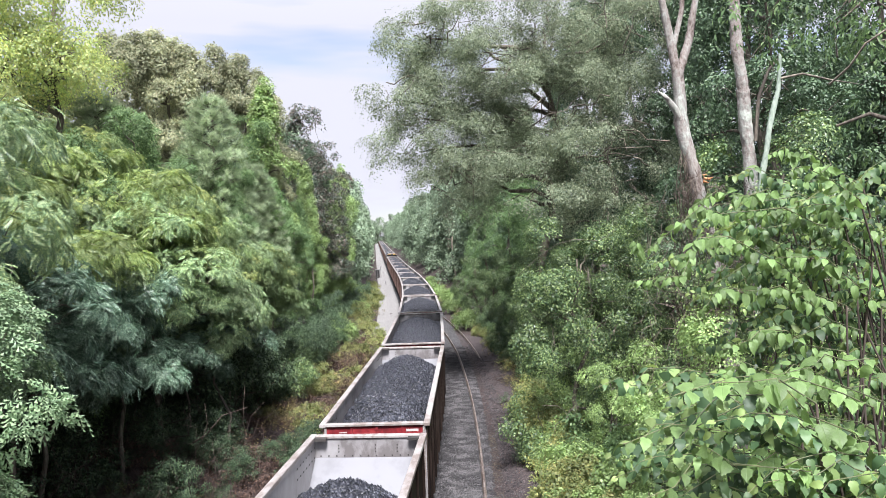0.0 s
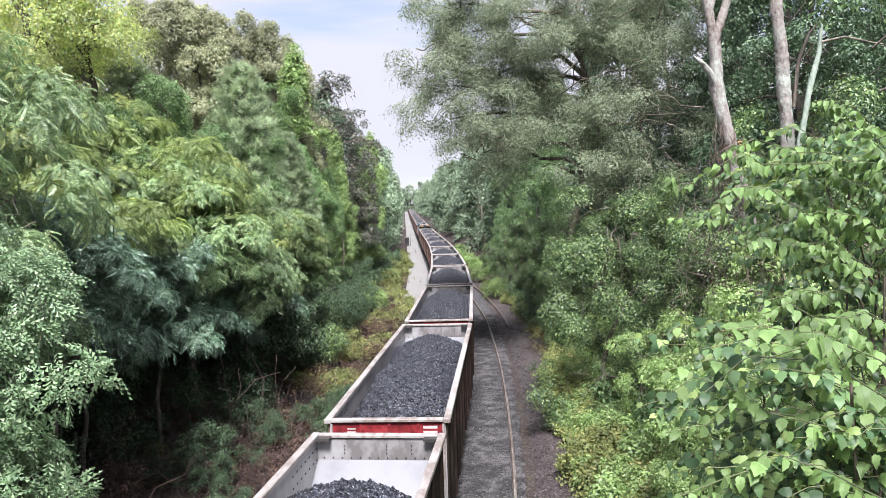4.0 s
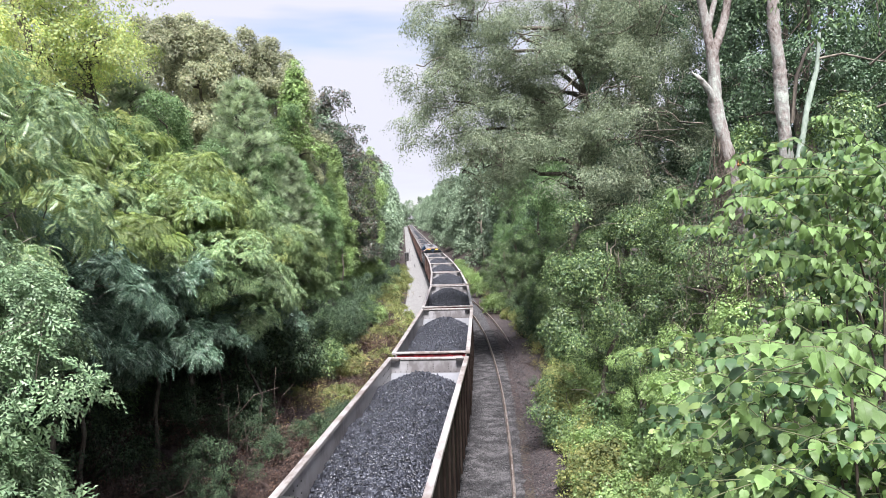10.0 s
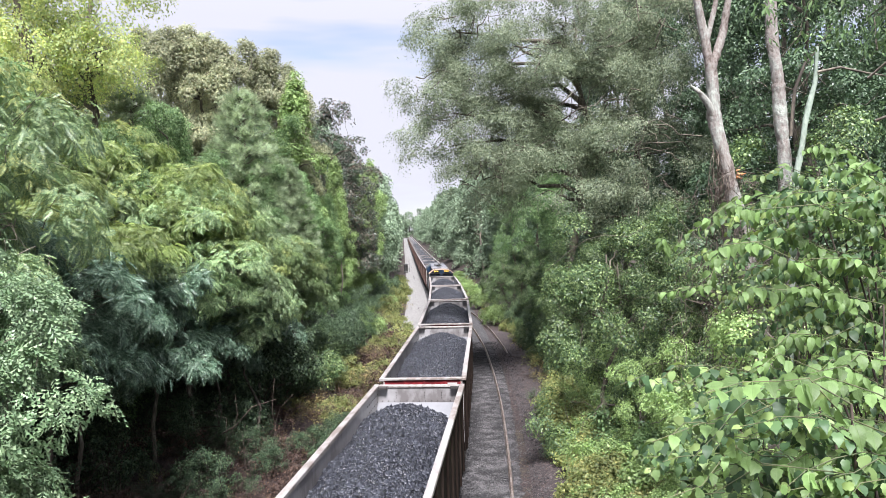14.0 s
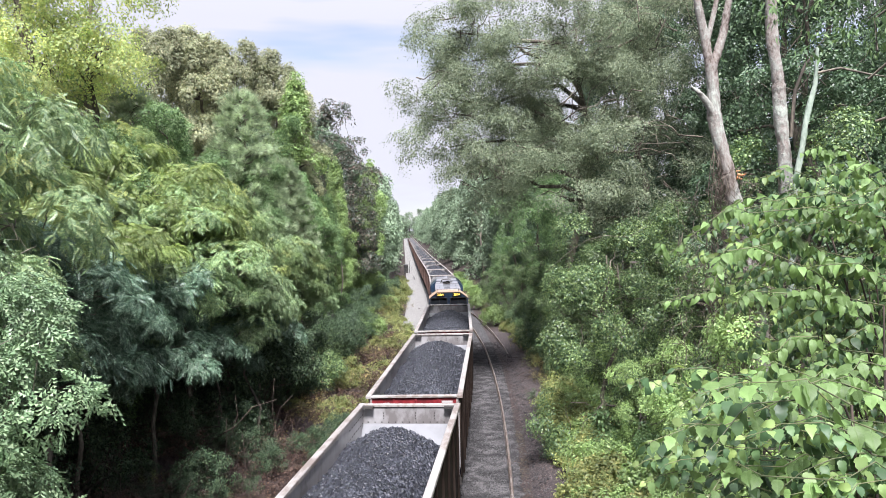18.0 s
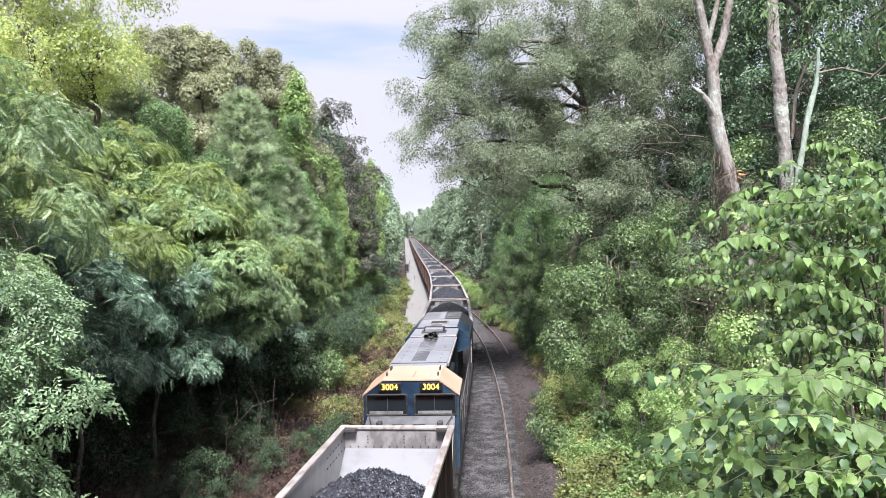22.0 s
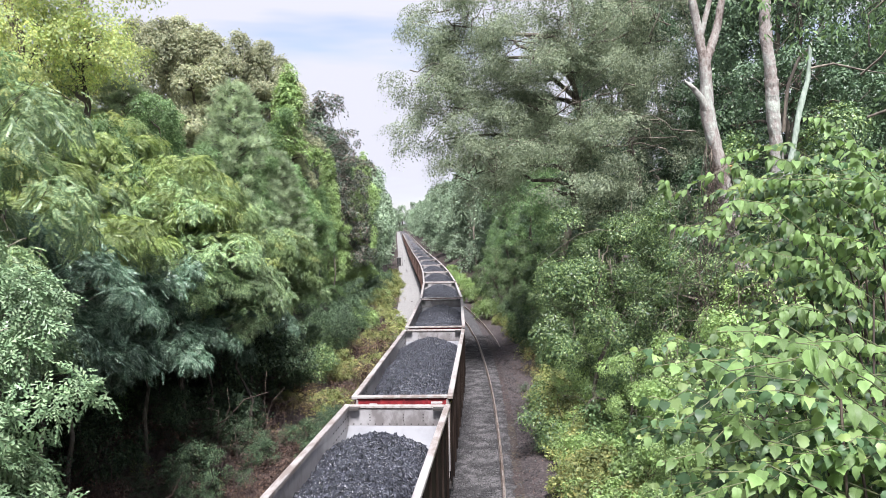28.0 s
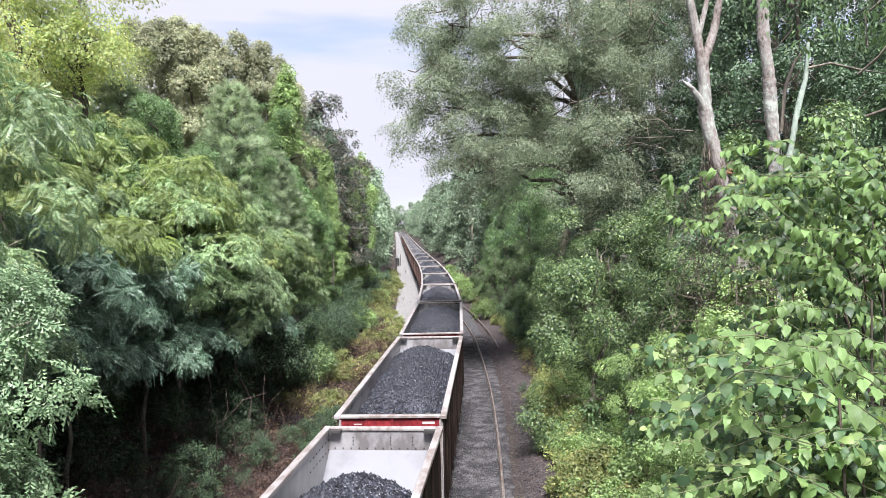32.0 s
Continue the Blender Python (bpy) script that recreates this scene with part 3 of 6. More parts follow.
tagged(stones("litter_stones", 700, 3.5, 7.2, 16, 62, 0.015, 0.05, M_STONE, 4), "scattered stones in the dirt beside the side track", "stones", kind="stuff")

# ---- the coal car: middle at its origin, rails at z = 0, its near end at -y ----
RIM, HALF_L, HALF_W = 3.75, 7.55, 1.60


def heap_mesh(name, nx, ny, lumps, seed, low=0.0):
    """A heap of coal, crowned in the middle and falling off towards the ends, with lumps."""
    rng = np.random.RandomState(seed)
    xs, ys = np.linspace(-1.475, 1.475, nx), np.linspace(-6.55, 6.55, ny)
    gx, gy = np.meshgrid(xs, ys)

    def top(x, y):
        e = np.clip((np.abs(y) - 4.2 + 0.9 * low) / 2.45, 0, 1.25)
        crown = 0.66 * (1 - (np.abs(x) / 1.475) ** 2.2) * (1 - 0.25 * e)
        wave = 0.05 * np.sin(y * 1.3 + seed) + 0.035 * np.sin(y * 2.9 + x * 1.7 + seed * 2) + 0.03 * np.sin(x * 4.1 - y * 1.1)
        return RIM - 0.66 - 0.35 * low + crown - 1.45 * e ** 1.6 + wave
    gz = top(gx, gy) + rng.randn(*gx.shape) * 0.016
    v = np.column_stack([gx.ravel(), gy.ravel(), gz.ravel()])
    i = np.arange((nx - 1) * (ny - 1))
    a = (i // (nx - 1)) * nx + i % (nx - 1)
    q = np.column_stack([a, a + 1, a + 1 + nx, a + nx])
    tri = np.concatenate([q[:, [0, 1, 2]], q[:, [0, 2, 3]]])
    if lumps:
        base = np.array([(1, 0, 0), (-1, 0, 0), (0, 1, 0), (0, -1, 0), (0, 0, 1)], float)
        lt = np.array([(0, 2, 4), (2, 1, 4), (1, 3, 4), (3, 0, 4)])
        x, y = rng.uniform(-1.43, 1.43, lumps), rng.uniform(-6.4, 6.4, lumps)
        size = 0.026 + 0.060 * rng.rand(lumps) ** 3
        lv = base[None] * (0.6 + 0.8 * rng.rand(lumps, 5, 1)) * size[:, None, None] + rng.randn(lumps, 5, 3) * size[:, None, None] * 0.2
        lv = lv + np.column_stack([x, y, top(x, y)])[:, None]
        lf = lt[None] + (np.arange(lumps) * 5)[:, None, None] + len(v)
        v, tri = np.concatenate([v, lv.reshape(-1, 3)]), np.concatenate([tri, lf.reshape(-1, 3)])
    return mesh_np(name, v, tri, M_COAL)


HEAPS = [heap_mesh("coal_load", 40, 150, 4600, s) for s in (1, 2, 3)]
HEAP_LOW = heap_mesh("coal_load", 40, 150, 4600, 4, 0.4)
HEAP_FAR = heap_mesh("coal_load", 14, 40, 0, 1)


def coal_car():
    car = new("coal_car")
    for s in (-1, 1):
        a, b = (1.50, 1.54) if s > 0 else (-1.54, -1.50)
        # right wall has the shade in its colour, left wall the light
        part("side_wall", boxes((a, b, -7.44, 7.44, 0.85, RIM - 0.11)), M_SIDE_SHADED if s > 0 else M_SIDE_LIT, car, "rusty brown steel side wall")
        a, b = (1.482, 1.499) if s > 0 else (-1.499, -1.482)
        part("inner_lining", boxes((a, b, -7.40, 7.40, 1.6, RIM - 0.11)), M_INNER, car, "scuffed grey steel inner lining")
        a, b = (1.44, 1.62) if s > 0 else (-1.62, -1.44)
        part("top_chord", boxes((a, b, -7.55, 7.55, RIM - 0.11, RIM), bevel=0.012), M_CHORD, car, "worn pale painted top rim")
        for i in range(10):
            yy = -6.75 + i * 1.5
            a, b = (1.541, 1.60) if s > 0 else (-1.60, -1.541)
            part("side_stake", boxes((a, b, yy - 0.05, yy + 0.05, 0.9, RIM - 0.112)), M_SIDE_SHADED if s > 0 else M_SIDE_LIT, car)
        bm = bmesh.new()
        for e in (-1, 1):
            for k in range(7):
                for (dy, dz) in ((0.5, 0), (0.5, 0.09)):
                    x = s * 1.476
                    yy = e * (7.3 - k * 0.3)
                    zz = RIM - 0.32 - dz * 3
                    box(bm, x - 0.008, x + 0.008, yy - 0.018, yy + 0.018, zz - 0.018, zz + 0.018)
        tagged(part("bolts", bm, M_BOLT, car), kind="stuff")
        a, b = (1.30, 1.52) if s > 0 else (-1.52, -1.30)
        part("side_sill", boxes((a, b, -7.5, 7.5, 0.74, 0.97), bevel=0.015), M_BLACKISH, car)
    part("floor_tub", boxes((-1.30, 1.30, -6.3, 6.3, 0.45, 0.95)), M_BLACKISH, car)
    for e in (-1, 1):
        y0, y1 = sorted((e * 7.41, e * 7.45))
        part("end_wall", boxes((-1.497, 1.497, y0, y1, 1.3, RIM - 0.11)), M_INNER, car, "grey steel end wall")
        y0, y1 = sorted((e * 7.36, e * 7.55))
        part("end_chord", boxes((-1.438, 1.438, y0, y1, RIM - 0.085, RIM - 0.004), bevel=0.012), M_CHORD, car, "worn pale painted end rim")
        bm = bmesh.new()
        prism(bm, [(e * 7.405, RIM - 0.62), (e * 7.405, RIM - 0.66), (e * 4.9, 1.25), (e * 4.9, 1.29)], -1.48, 1.48, axis="x")
        part("slope_sheet", bm, M_SHEET, car, "pale shiny sloping end sheet")
        bm = bmesh.new()
        for k in range(13):
            x = -1.32 + k * 0.22
            y0, y1 = sorted((e * 7.40, e * 7.412))
            box(bm, x - 0.016, x + 0.016, min(y0, y1) - 0.006, max(y0, y1) + 0.004, RIM - 0.585, RIM - 0.553)
        for x in (-0.82, 0.2, 0.8):
            for k in range(3):
                z = RIM - 0.46 + 0.09 * k
                box(bm, x - 0.014, x + 0.014, e * 7.405 - 0.01, e * 7.405 + 0.01, z - 0.014, z + 0.014)
        tagged(part("bolts", bm, M_BOLT, car), kind="stuff")
        y0, y1 = sorted((e * 7.455, e * 7.475))
        part("end_panel", boxes((-1.46, 1.46, y0, y1, RIM - 0.62, RIM - 0.09)), M_RED, car, "faded red end panel under the rim")
        for x in (-1.44, -0.68, 0.06, 0.80, 1.44):
            y0, y1 = sorted((e * 7.476, e * 7.535))
            part("end_rib", boxes((x - 0.03, x + 0.03, y0, y1, 1.1, RIM - 0.13)), M_RED if abs(x) < 1.4 else M_CHORD, car)
        y0, y1 = sorted((e * 7.455, e * 7.47))
        part("lower_end_plate", boxes((-1.46, 1.46, y0, y1, 1.0, RIM - 0.63)), M_BLACKISH, car)
        for s in (-1, 1):
            y0, y1 = sorted((e * 7.30, e * 7.54))
            x0, x1 = sorted((s * 1.12, s * 1.43))
            part("corner_gusset", boxes((x0, x1, sorted((e * 7.16, e * 7.355))[0], sorted((e * 7.16, e * 7.355))[1], RIM - 0.10, RIM - 0.035)), M_BLACKISH, car, "dark steel corner gusset")
        y0, y1 = sorted((e * 7.5, e * 8.02))
        part("coupler", boxes((-0.12, 0.12, y0, y1, 0.72, 1.0), bevel=0.03), M_BLACKISH, car)
        # marks on the end panel, too worn to read
        y0, y1 = sorted((e * 7.476, e * 7.482))
        part("lettering", boxes((0.92, 1.28, y0, y1, RIM - 0.27, RIM - 0.20), (0.92, 1.28, y0, y1, RIM - 0.40, RIM - 0.33)), M_MARK, car, "worn white lettering")
        part("stripe", boxes((-1.05, -0.82, y0, y1, RIM - 0.28, RIM - 0.25), (-1.05, -0.82, y0, y1, RIM - 0.36, RIM - 0.33)), M_MARK, car)
        ty = e * 5.75
        truck = part("truck", boxes((-1.05, -0.93, ty - 1.35, ty + 1.35, 0.38, 0.62), (0.93, 1.05, ty - 1.35, ty + 1.35, 0.38, 0.62), (-1.0, 1.0, ty - 0.2, ty + 0.2, 0.40, 0.60), bevel=0.03), M_BLACKISH, car)
        for wy in (-0.89, 0.89):
            bm = bmesh.new()
            for s in (-1, 1):
                bmesh.ops.create_cone(bm, cap_ends=True, segments=20, radius1=0.455, radius2=0.455, depth=0.13, matrix=Matrix.Translation((s * 0.75, ty + wy, 0.457)) @ Matrix.Rotation(radians(90), 4, 'Y'))
            bmesh.ops.create_cone(bm, cap_ends=True, segments=10, radius1=0.08, radius2=0.08, depth=1.6, matrix=Matrix.Translation((0, ty + wy, 0.457)) @ Matrix.Rotation(radians(90), 4, 'Y'))
            part("wheelset", bm, M_BLACKISH, truck)
    return car


# ---- the engine in the middle of the train, its cab at -y ----
def text_part(words, size, m, material, parent):
    cu = bpy.data.curves.new("number", 'FONT')
    cu.body, cu.size, cu.extrude = words, size, 0.004
    cu.align_x, cu.align_y = 'CENTER', 'CENTER'
    tmp = bpy.data.objects.new("number", cu)
    scene.collection.objects.link(tmp)
    bpy.context.view_layer.update()
    me = bpy.data.meshes.new_from_object(tmp.evaluated_get(bpy.context.evaluated_depsgraph_get()))
    bpy.data.objects.remove(tmp)
    me.materials.clear()
    me.materials.append(material)
    ob = child("number", me, parent, "glowing amber number")
    ob.matrix_basis = m
    return ob


def engine():
    en = new("locomotive")
    part("frame", boxes((-1.5, 1.5, -10.4, 10.3, 1.0, 1.55), bevel=0.03), M_BLACKISH, en, "dark grimy underframe")
    part("walkway", boxes((-1.52, 1.52, -9.4, 9.9, 1.552, 1.62)), M_BLACKISH, en)
    part("fuel_tank", boxes((-1.35, 1.35, -3.0, 3.0, 0.3, 0.99), bevel=0.12), M_BLACKISH, en)
    # nose
    bm = bmesh.new()
    prism(bm, [(-10.75, 1.62), (-10.75, 2.35), (-10.5, 2.84), (-8.9, 3.30), (-8.9, 1.62)], -1.40, 1.40, axis="x")
    part("nose", bm, M_NOSE, en, "grey sloping nose")
    bm = bmesh.new()
    prism(bm, [(-10.78, 1.7), (-10.78, 2.34), (-10.53, 2.86), (-9.9, 3.04), (-9.9, 3.00), (-10.51, 2.81), (-10.755, 2.32), (-10.755, 1.7)], -0.72, 0.72, axis="x")
    part("nose_front", bm, M_YEL, en, "yellow nose front")
    for s in (-1, 1):
        bm = boxes((s * 0.34 - 0.13, s * 0.34 + 0.13, -9.70, -9.60, 3.07, 3.17), bevel=0.02)
        part("vent", bm, M_BLACKISH, en)
        bm = boxes((s * 0.95 - 0.09, s * 0.95 + 0.09, -9.5, -9.3, 3.12, 3.26), bevel=0.03)
        part("lamp_housing", bm, M_BLACKISH, en)
        v, f = tube([(s * 0.14, -9.6, 3.06), (s * 0.14, -9.65, 3.22), (s * 0.5, -9.65, 3.22), (s * 0.5, -9.6, 3.06)], [0.018] * 4, 6)
        child("grab_iron", mesh_np("grab_iron", v, f, M_BLACKISH), en)
        v, f = tube([(s * 0.62, -9.8, 3.0), (s * 0.68, -9.85, 3.14), (s * 1.15, -9.7, 3.20), (s * 1.34, -9.0, 3.36)], [0.018] * 4, 6)
        child("nose_handrail", mesh_np("nose_handrail", v, f, M_BLACKISH), en)
    # cab: walls under a roof with long sloping sides
    cab = bmesh.new()
    prism(cab, [(-1.53, 1.62), (1.53, 1.62), (1.53, 3.95), (0.9, 4.42), (-0.9, 4.42), (-1.53, 3.95)], -8.85, -6.48)
    part("cab", cab, M_NAVY, en, "dark blue cab")
    bm = bmesh.new()
    prism(bm, [(-1.56, 3.935), (-1.56, 3.98), (-0.91, 4.46), (0.91, 4.46), (1.56, 3.98), (1.56, 3.935), (0.9, 4.422), (-0.9, 4.422)], -8.88, -6.45)
    part("cab_roof", bm, M_YCAB, en, "faded pale yellow cab roof")
    part("roof_hatch", boxes((0.02, 0.05, -8.4, -7.5, 4.46, 4.49), (0.02, 0.6, -7.52, -7.48, 4.46, 4.485), (0.58, 0.61, -8.4, -7.5, 4.46, 4.485)), M_YCAB, en)
    for s in (-1, 1):
        part("roof_rail", boxes((s * 0.84 - 0.02, s * 0.84 + 0.02, -8.3, -8.1, 4.46, 4.56), (s * 0.84 - 0.02, s * 0.84 + 0.02, -7.3, -6.95, 4.46, 4.56)), M_BLACKISH, en)
        x0, x1 = sorted((s * 0.10, s * 1.46))
        frame_bm = boxes((x0, x1, -8.91, -8.855, 3.31, 3.36), (x0, x1, -8.91, -8.855, 3.94, 3.99), (x0, x0 + 0.05, -8.91, -8.855, 3.36, 3.94), (x1 - 0.05, x1, -8.91, -8.855, 3.36, 3.94), bevel=0.012)
        win = part("windshield_frame", frame_bm, M_BLACKISH, en)
        part("windshield", boxes((x0 + 0.05, x1 - 0.05, -8.88, -8.856, 3.36, 3.94)), M_GLASS, win, "dark windshield glass")
        part("wiper", boxes((s * 0.75 - 0.012, s * 0.75 + 0.012, -8.905, -8.885, 3.44, 3.92)), M_BLACKISH, win)
        part("dashboard", boxes((x0 + 0.12, x1 - 0.16, -8.888, -8.882, 3.37, 3.46)), M_CASE, win, "pale dashboard edge behind the glass")
        part("sun_shade", boxes((x0 + 0.08, x1 - 0.08, -9.03, -8.86, 4.00, 4.015)), M_BLACKISH, en)
        c = s * 0.66
        board = part("number_board", boxes((c - 0.36, c + 0.36, -8.98, -8.885, 4.12, 4.37), bevel=0.01), M_BOARD, en, "black number board")
        text_part("3004", 0.27, pose(c, -8.984, 4.24, 90, 0, 0), M_AMBER, board)
        # cab side windows, mirror
        x0, x1 = sorted((s * 1.531, s * 1.545))
        part("side_window", boxes((x0, x1, -8.5, -7.8, 3.0, 3.65)), M_GLASS, en)
        part("side_window", boxes((x0, x1, -7.65, -6.95, 3.0, 3.65)), M_GLASS, en)
    # long hood
    part("hood", boxes((-0.93, 0.93, -6.47, 3.2, 1.62, 4.36), bevel=0.03), M_HOOD, en, "grimy dark blue engine hood")
    for i, (a, b) in enumerate(((-6.42, -5.95), (-5.9, -3.3), (-3.25, -1.0), (-0.95, 0.57))):
        part("hood_roof", boxes((-1.02, 1.02, a, b, 4.37, 4.46 + 0.02 * (i in (1, 2))), bevel=0.02), M_ROOF, en, "grey roof panel")
    part("soot_streak", boxes((-0.32, 0.20, -5.6, -3.35, 4.481, 4.486), (-0.36, 0.26, -3.2, -1.05, 4.481, 4.486), (-0.34, 0.26, -0.9, 0.5, 4.461, 4.466)), M_SOOT, en, "sooty worn streak on the roof")
    for y in (-5.8, -5.0, -4.3, -3.4, -2.4):
        for s in (-1, 1):
            part("lifting_eye", boxes((s * 0.72 - 0.03, s * 0.72 + 0.03, y - 0.05, y + 0.05, 4.48, 4.51)), M_ROOF, en)
    for s in (-1, 1):
        for i in range(9):
            y = -6.3 + i * 1.0
            x0, x1 = sorted((s * 0.932, s * 0.955))
            part("hood_door", boxes((x0, x1, y, y + 0.84, 1.75, 4.05), bevel=0.008), M_HOOD, en)
        x0, x1 = sorted((s * 0.935, s * 1.2))
        part("blower_duct", boxes((x0, x1, -6.4, -4.0, 3.0, 4.15), bevel=0.06), M_HOOD, en)
    # exhaust and radiator section
    part("exhaust_box", boxes((-1.05, 1.05, 0.6, 3.15, 4.365, 4.52), bevel=0.03), M_ROOF, en, "pale grey exhaust cover")
    stack = part("exhaust_stack", boxes((-0.62, 0.52, 1.42, 2.35, 4.52, 4.56), (-0.52, 0.44, 1.95, 2.33, 4.56, 4.74), bevel=0.015), M_BLACKISH, en, "sooty black exhaust stack")
    part("stack_cover", boxes((-0.44, 0.38, 1.50, 1.94, 4.561, 4.73), bevel=0.03), M_ROOF, stack, "pale grey exhaust cover")
    horn = part("horn_bracket", boxes((-0.16, 0.12, 0.02, 0.22, 4.466, 4.56), bevel=0.02), M_BLACKISH, en, "black air horn")
    for dx, e0, e1, dz in ((-0.22, -0.42, 0.10, 0.0), (-0.02, -0.50, 0.10, 0.07), (0.18, -0.40, 0.10, 0.0), (0.08, 0.10, 0.46, 0.05)):
        v, f = tube([(dx, e0, 4.62 + dz), (dx, e0 + 0.10, 4.62 + dz), (dx, e0 + 0.24, 4.62 + dz), (dx * 0.6, e1, 4.60 + dz)], [0.115, 0.07, 0.045, 0.035], 10)
        child("horn_bell", mesh_np("horn_bell", v, f, M_BLACKISH, True), horn)
    for x in (-0.20, 0.48):
        part("roof_seam", boxes((x, x + 0.014, -0.9, 0.55, 4.461, 4.468)), M_BLACKISH, en)
    for y in (-5.93, -3.28, -0.98, 0.575):
        part("roof_gap", boxes((-1.0, 1.0, y - 0.018, y + 0.018, 4.40, 4.478)), M_BLACKISH, en)
    for s in (-1, 1):
        part("roof_edge", boxes((*sorted((s * 1.021, s * 1.07)), -5.9, 0.57, 4.33, 4.445)), M_CHORD, en, "pale worn gutter along the roof")
    part("soot_patch", boxes((-0.30, 0.22, 0.62, 1.49, 4.521, 4.526)), M_BLACKISH, en)
    bm = bmesh.new()
    prism(bm, [(1.02, 3.36), (1.56, 3.56), (1.56, 4.04), (0.98, 4.55), (-0.98, 4.55), (-1.56, 4.04), (-1.56, 3.56), (-1.02, 3.36)], 3.2, 9.7)
    part("radiator_section", bm, M_NAVY, en, "blue flared radiator section")
    part("rear_hood", boxes((-0.95, 0.95, 3.205, 9.6, 1.62, 3.355)), M_HOOD, en, "grimy dark hood under the radiators")
    part("radiator_roof", boxes((-0.96, 0.96, 3.22, 6.3, 4.551, 4.59), bevel=0.01), M_ROOF, en, "pale grey roof panel")
    part("roof_grille", boxes((-0.40, 0.40, 4.2, 5.35, 4.591, 4.61)), M_GRILL, en, "black roof grille")
    part("grille_frame", boxes((-0.45, -0.405, 4.15, 5.40, 4.591, 4.63), (0.405, 0.45, 4.15, 5.40, 4.591, 4.63), (-0.40, 0.40, 4.15, 4.195, 4.591, 4.63), (-0.40, 0.40, 5.355, 5.40, 4.591, 4.63)), M_CHORD, en, "pale frame round the roof grille")
    part("soot_patch", boxes((-0.32, 0.20, 3.3, 4.1, 4.591, 4.595)), M_SOOT, en)
    bm = bmesh.new()
    for k in range(9):
        box(bm, -0.40 + k * 0.098, -0.391 + k * 0.098, 4.2, 5.35, 4.611, 4.622)
    part("grille_bars", bm, M_CASE, en)
    for s in (-1, 1):
        bm = bmesh.new()
        prism(bm, [(s * 0.17, 4.552), (s * 0.98, 4.552), (s * 1.50, 4.11), (s * 1.50, 4.14), (s * 0.98, 4.60), (s * 0.17, 4.60)], 6.45, 9.6)
        # left screen: grey colour stands for sky glare, so it gets no mesh
        part("radiator_screen", bm, M_GRILL if s > 0 else M_NOSE, en, "black mesh radiator screen" if s > 0 else "radiator screen, plain grey for the sky mirrored in its mesh")
        if s < 0:
            continue
        for y in (7.3, 8.1, 8.9):
            part("screen_divider", boxes((*sorted((s * 0.18, s * 0.97)), y - 0.015, y + 0.015, 4.6, 4.617)), M_BLACKISH, en)
        mesh = bmesh.new()
        for k in range(9):
            x = s * (0.20 + k * 0.094)
            box(mesh, x - 0.007, x + 0.007, 6.47, 9.58, 4.601, 4.609)
        for k in range(30):
            box(mesh, *sorted((s * 0.18, s * 0.97)), 6.5 + k * 0.105, 6.512 + k * 0.105, 4.6095, 4.614)
        tagged(part("screen_mesh", mesh, M_CASE, en), kind="stuff")
    part("screen_strip", boxes((-0.16, 0.16, 6.35, 9.6, 4.552, 4.63), bevel=0.01), M_ROOF, en, "grey strip between radiator screens")
    # handrails
    for s in (-1, 1):
        runs = [([(s * 1.45, -6.6, 2.68), (s * 1.45, 8.0, 2.68)], [0.02, 0.02], 6)]
        part_me = tubes_mesh("handrail", runs, M_HANDRAIL)
        hr = child("handrail", part_me, en, "long steel handrail")
        for k in range(8):
            v, f = tube([(s * 1.45, -6.55 + k * 2.05, 1.6), (s * 1.45, -6.55 + k * 2.05, 2.68)], [0.02, 0.02], 6)
            child("stanchion", mesh_np("stanchion", v, f, M_HANDRAIL), hr)
        v, f = tube([(s * 1.45, 8.2, 1.6), (s * 1.45, 8.2, 2.75), (s * 1.45, 9.6, 2.75), (s * 1.3, 10.1, 2.5), (s * 1.3, 10.1, 1.6)], [0.022] * 5, 6)
        child("end_handrail", mesh_np("end_handrail", v, f, M_HANDRAIL), en)
    for e in (-1, 1):
        part("coupler", boxes((-0.13, 0.13, *sorted((e * 10.4, e * 11.1)), 0.72, 1.0), bevel=0.03), M_BLACKISH, en)
        part("snowplow" if e < 0 else "end_plate", boxes((-1.45, 1.45, *sorted((e * 10.4, e * 10.5)), 0.3, 1.5)), M_BLACKISH, en)
        truck = part("truck", boxes((-1.12, -0.95, e * 6.3 - 2.4, e * 6.3 + 2.4, 0.35, 0.8), (0.95, 1.12, e * 6.3 - 2.4, e * 6.3 + 2.4, 0.35, 0.8), bevel=0.05), M_BLACKISH, en)
        for wy in (-1.85, 0, 1.85):
            bm = bmesh.new()
            for s in (-1, 1):
                bmesh.ops.create_cone(bm, cap_ends=True, segments=20, radius1=0.53, radius2=0.53, depth=0.13, matrix=Matrix.Translation((s * 0.75, e * 6.3 + wy, 0.532)) @ Matrix.Rotation(radians(90), 4, 'Y'))
            part("wheelset", bm, M_BLACKISH, truck)
    return en


LOADED = "open coal car heaped with black coal, red end panel"
first_car = tagged(coal_car(), LOADED, "coal car", "cars of the coal train")
child("coal_load", HEAPS[0], first_car, "heap of black crushed coal")
TRAIN = []  # thing, metres along the line at the start
PITCH = 16.18
for k in range(-2, 12):
    TRAIN.append((first_car if k == -2 else None, 29.04 + PITCH * k, k))
loco = tagged(engine(), "dark blue locomotive with pale yellow cab roof and lit number boards", "locomotive")
loco_s = 29.04 + PITCH * 11 + 8.09 + 11.15
TRAIN.append((loco, loco_s, 99))
for k in range(27):
    TRAIN.append((None, loco_s + 11.15 + 8.09 + PITCH * k, 12 + k))
cars = []
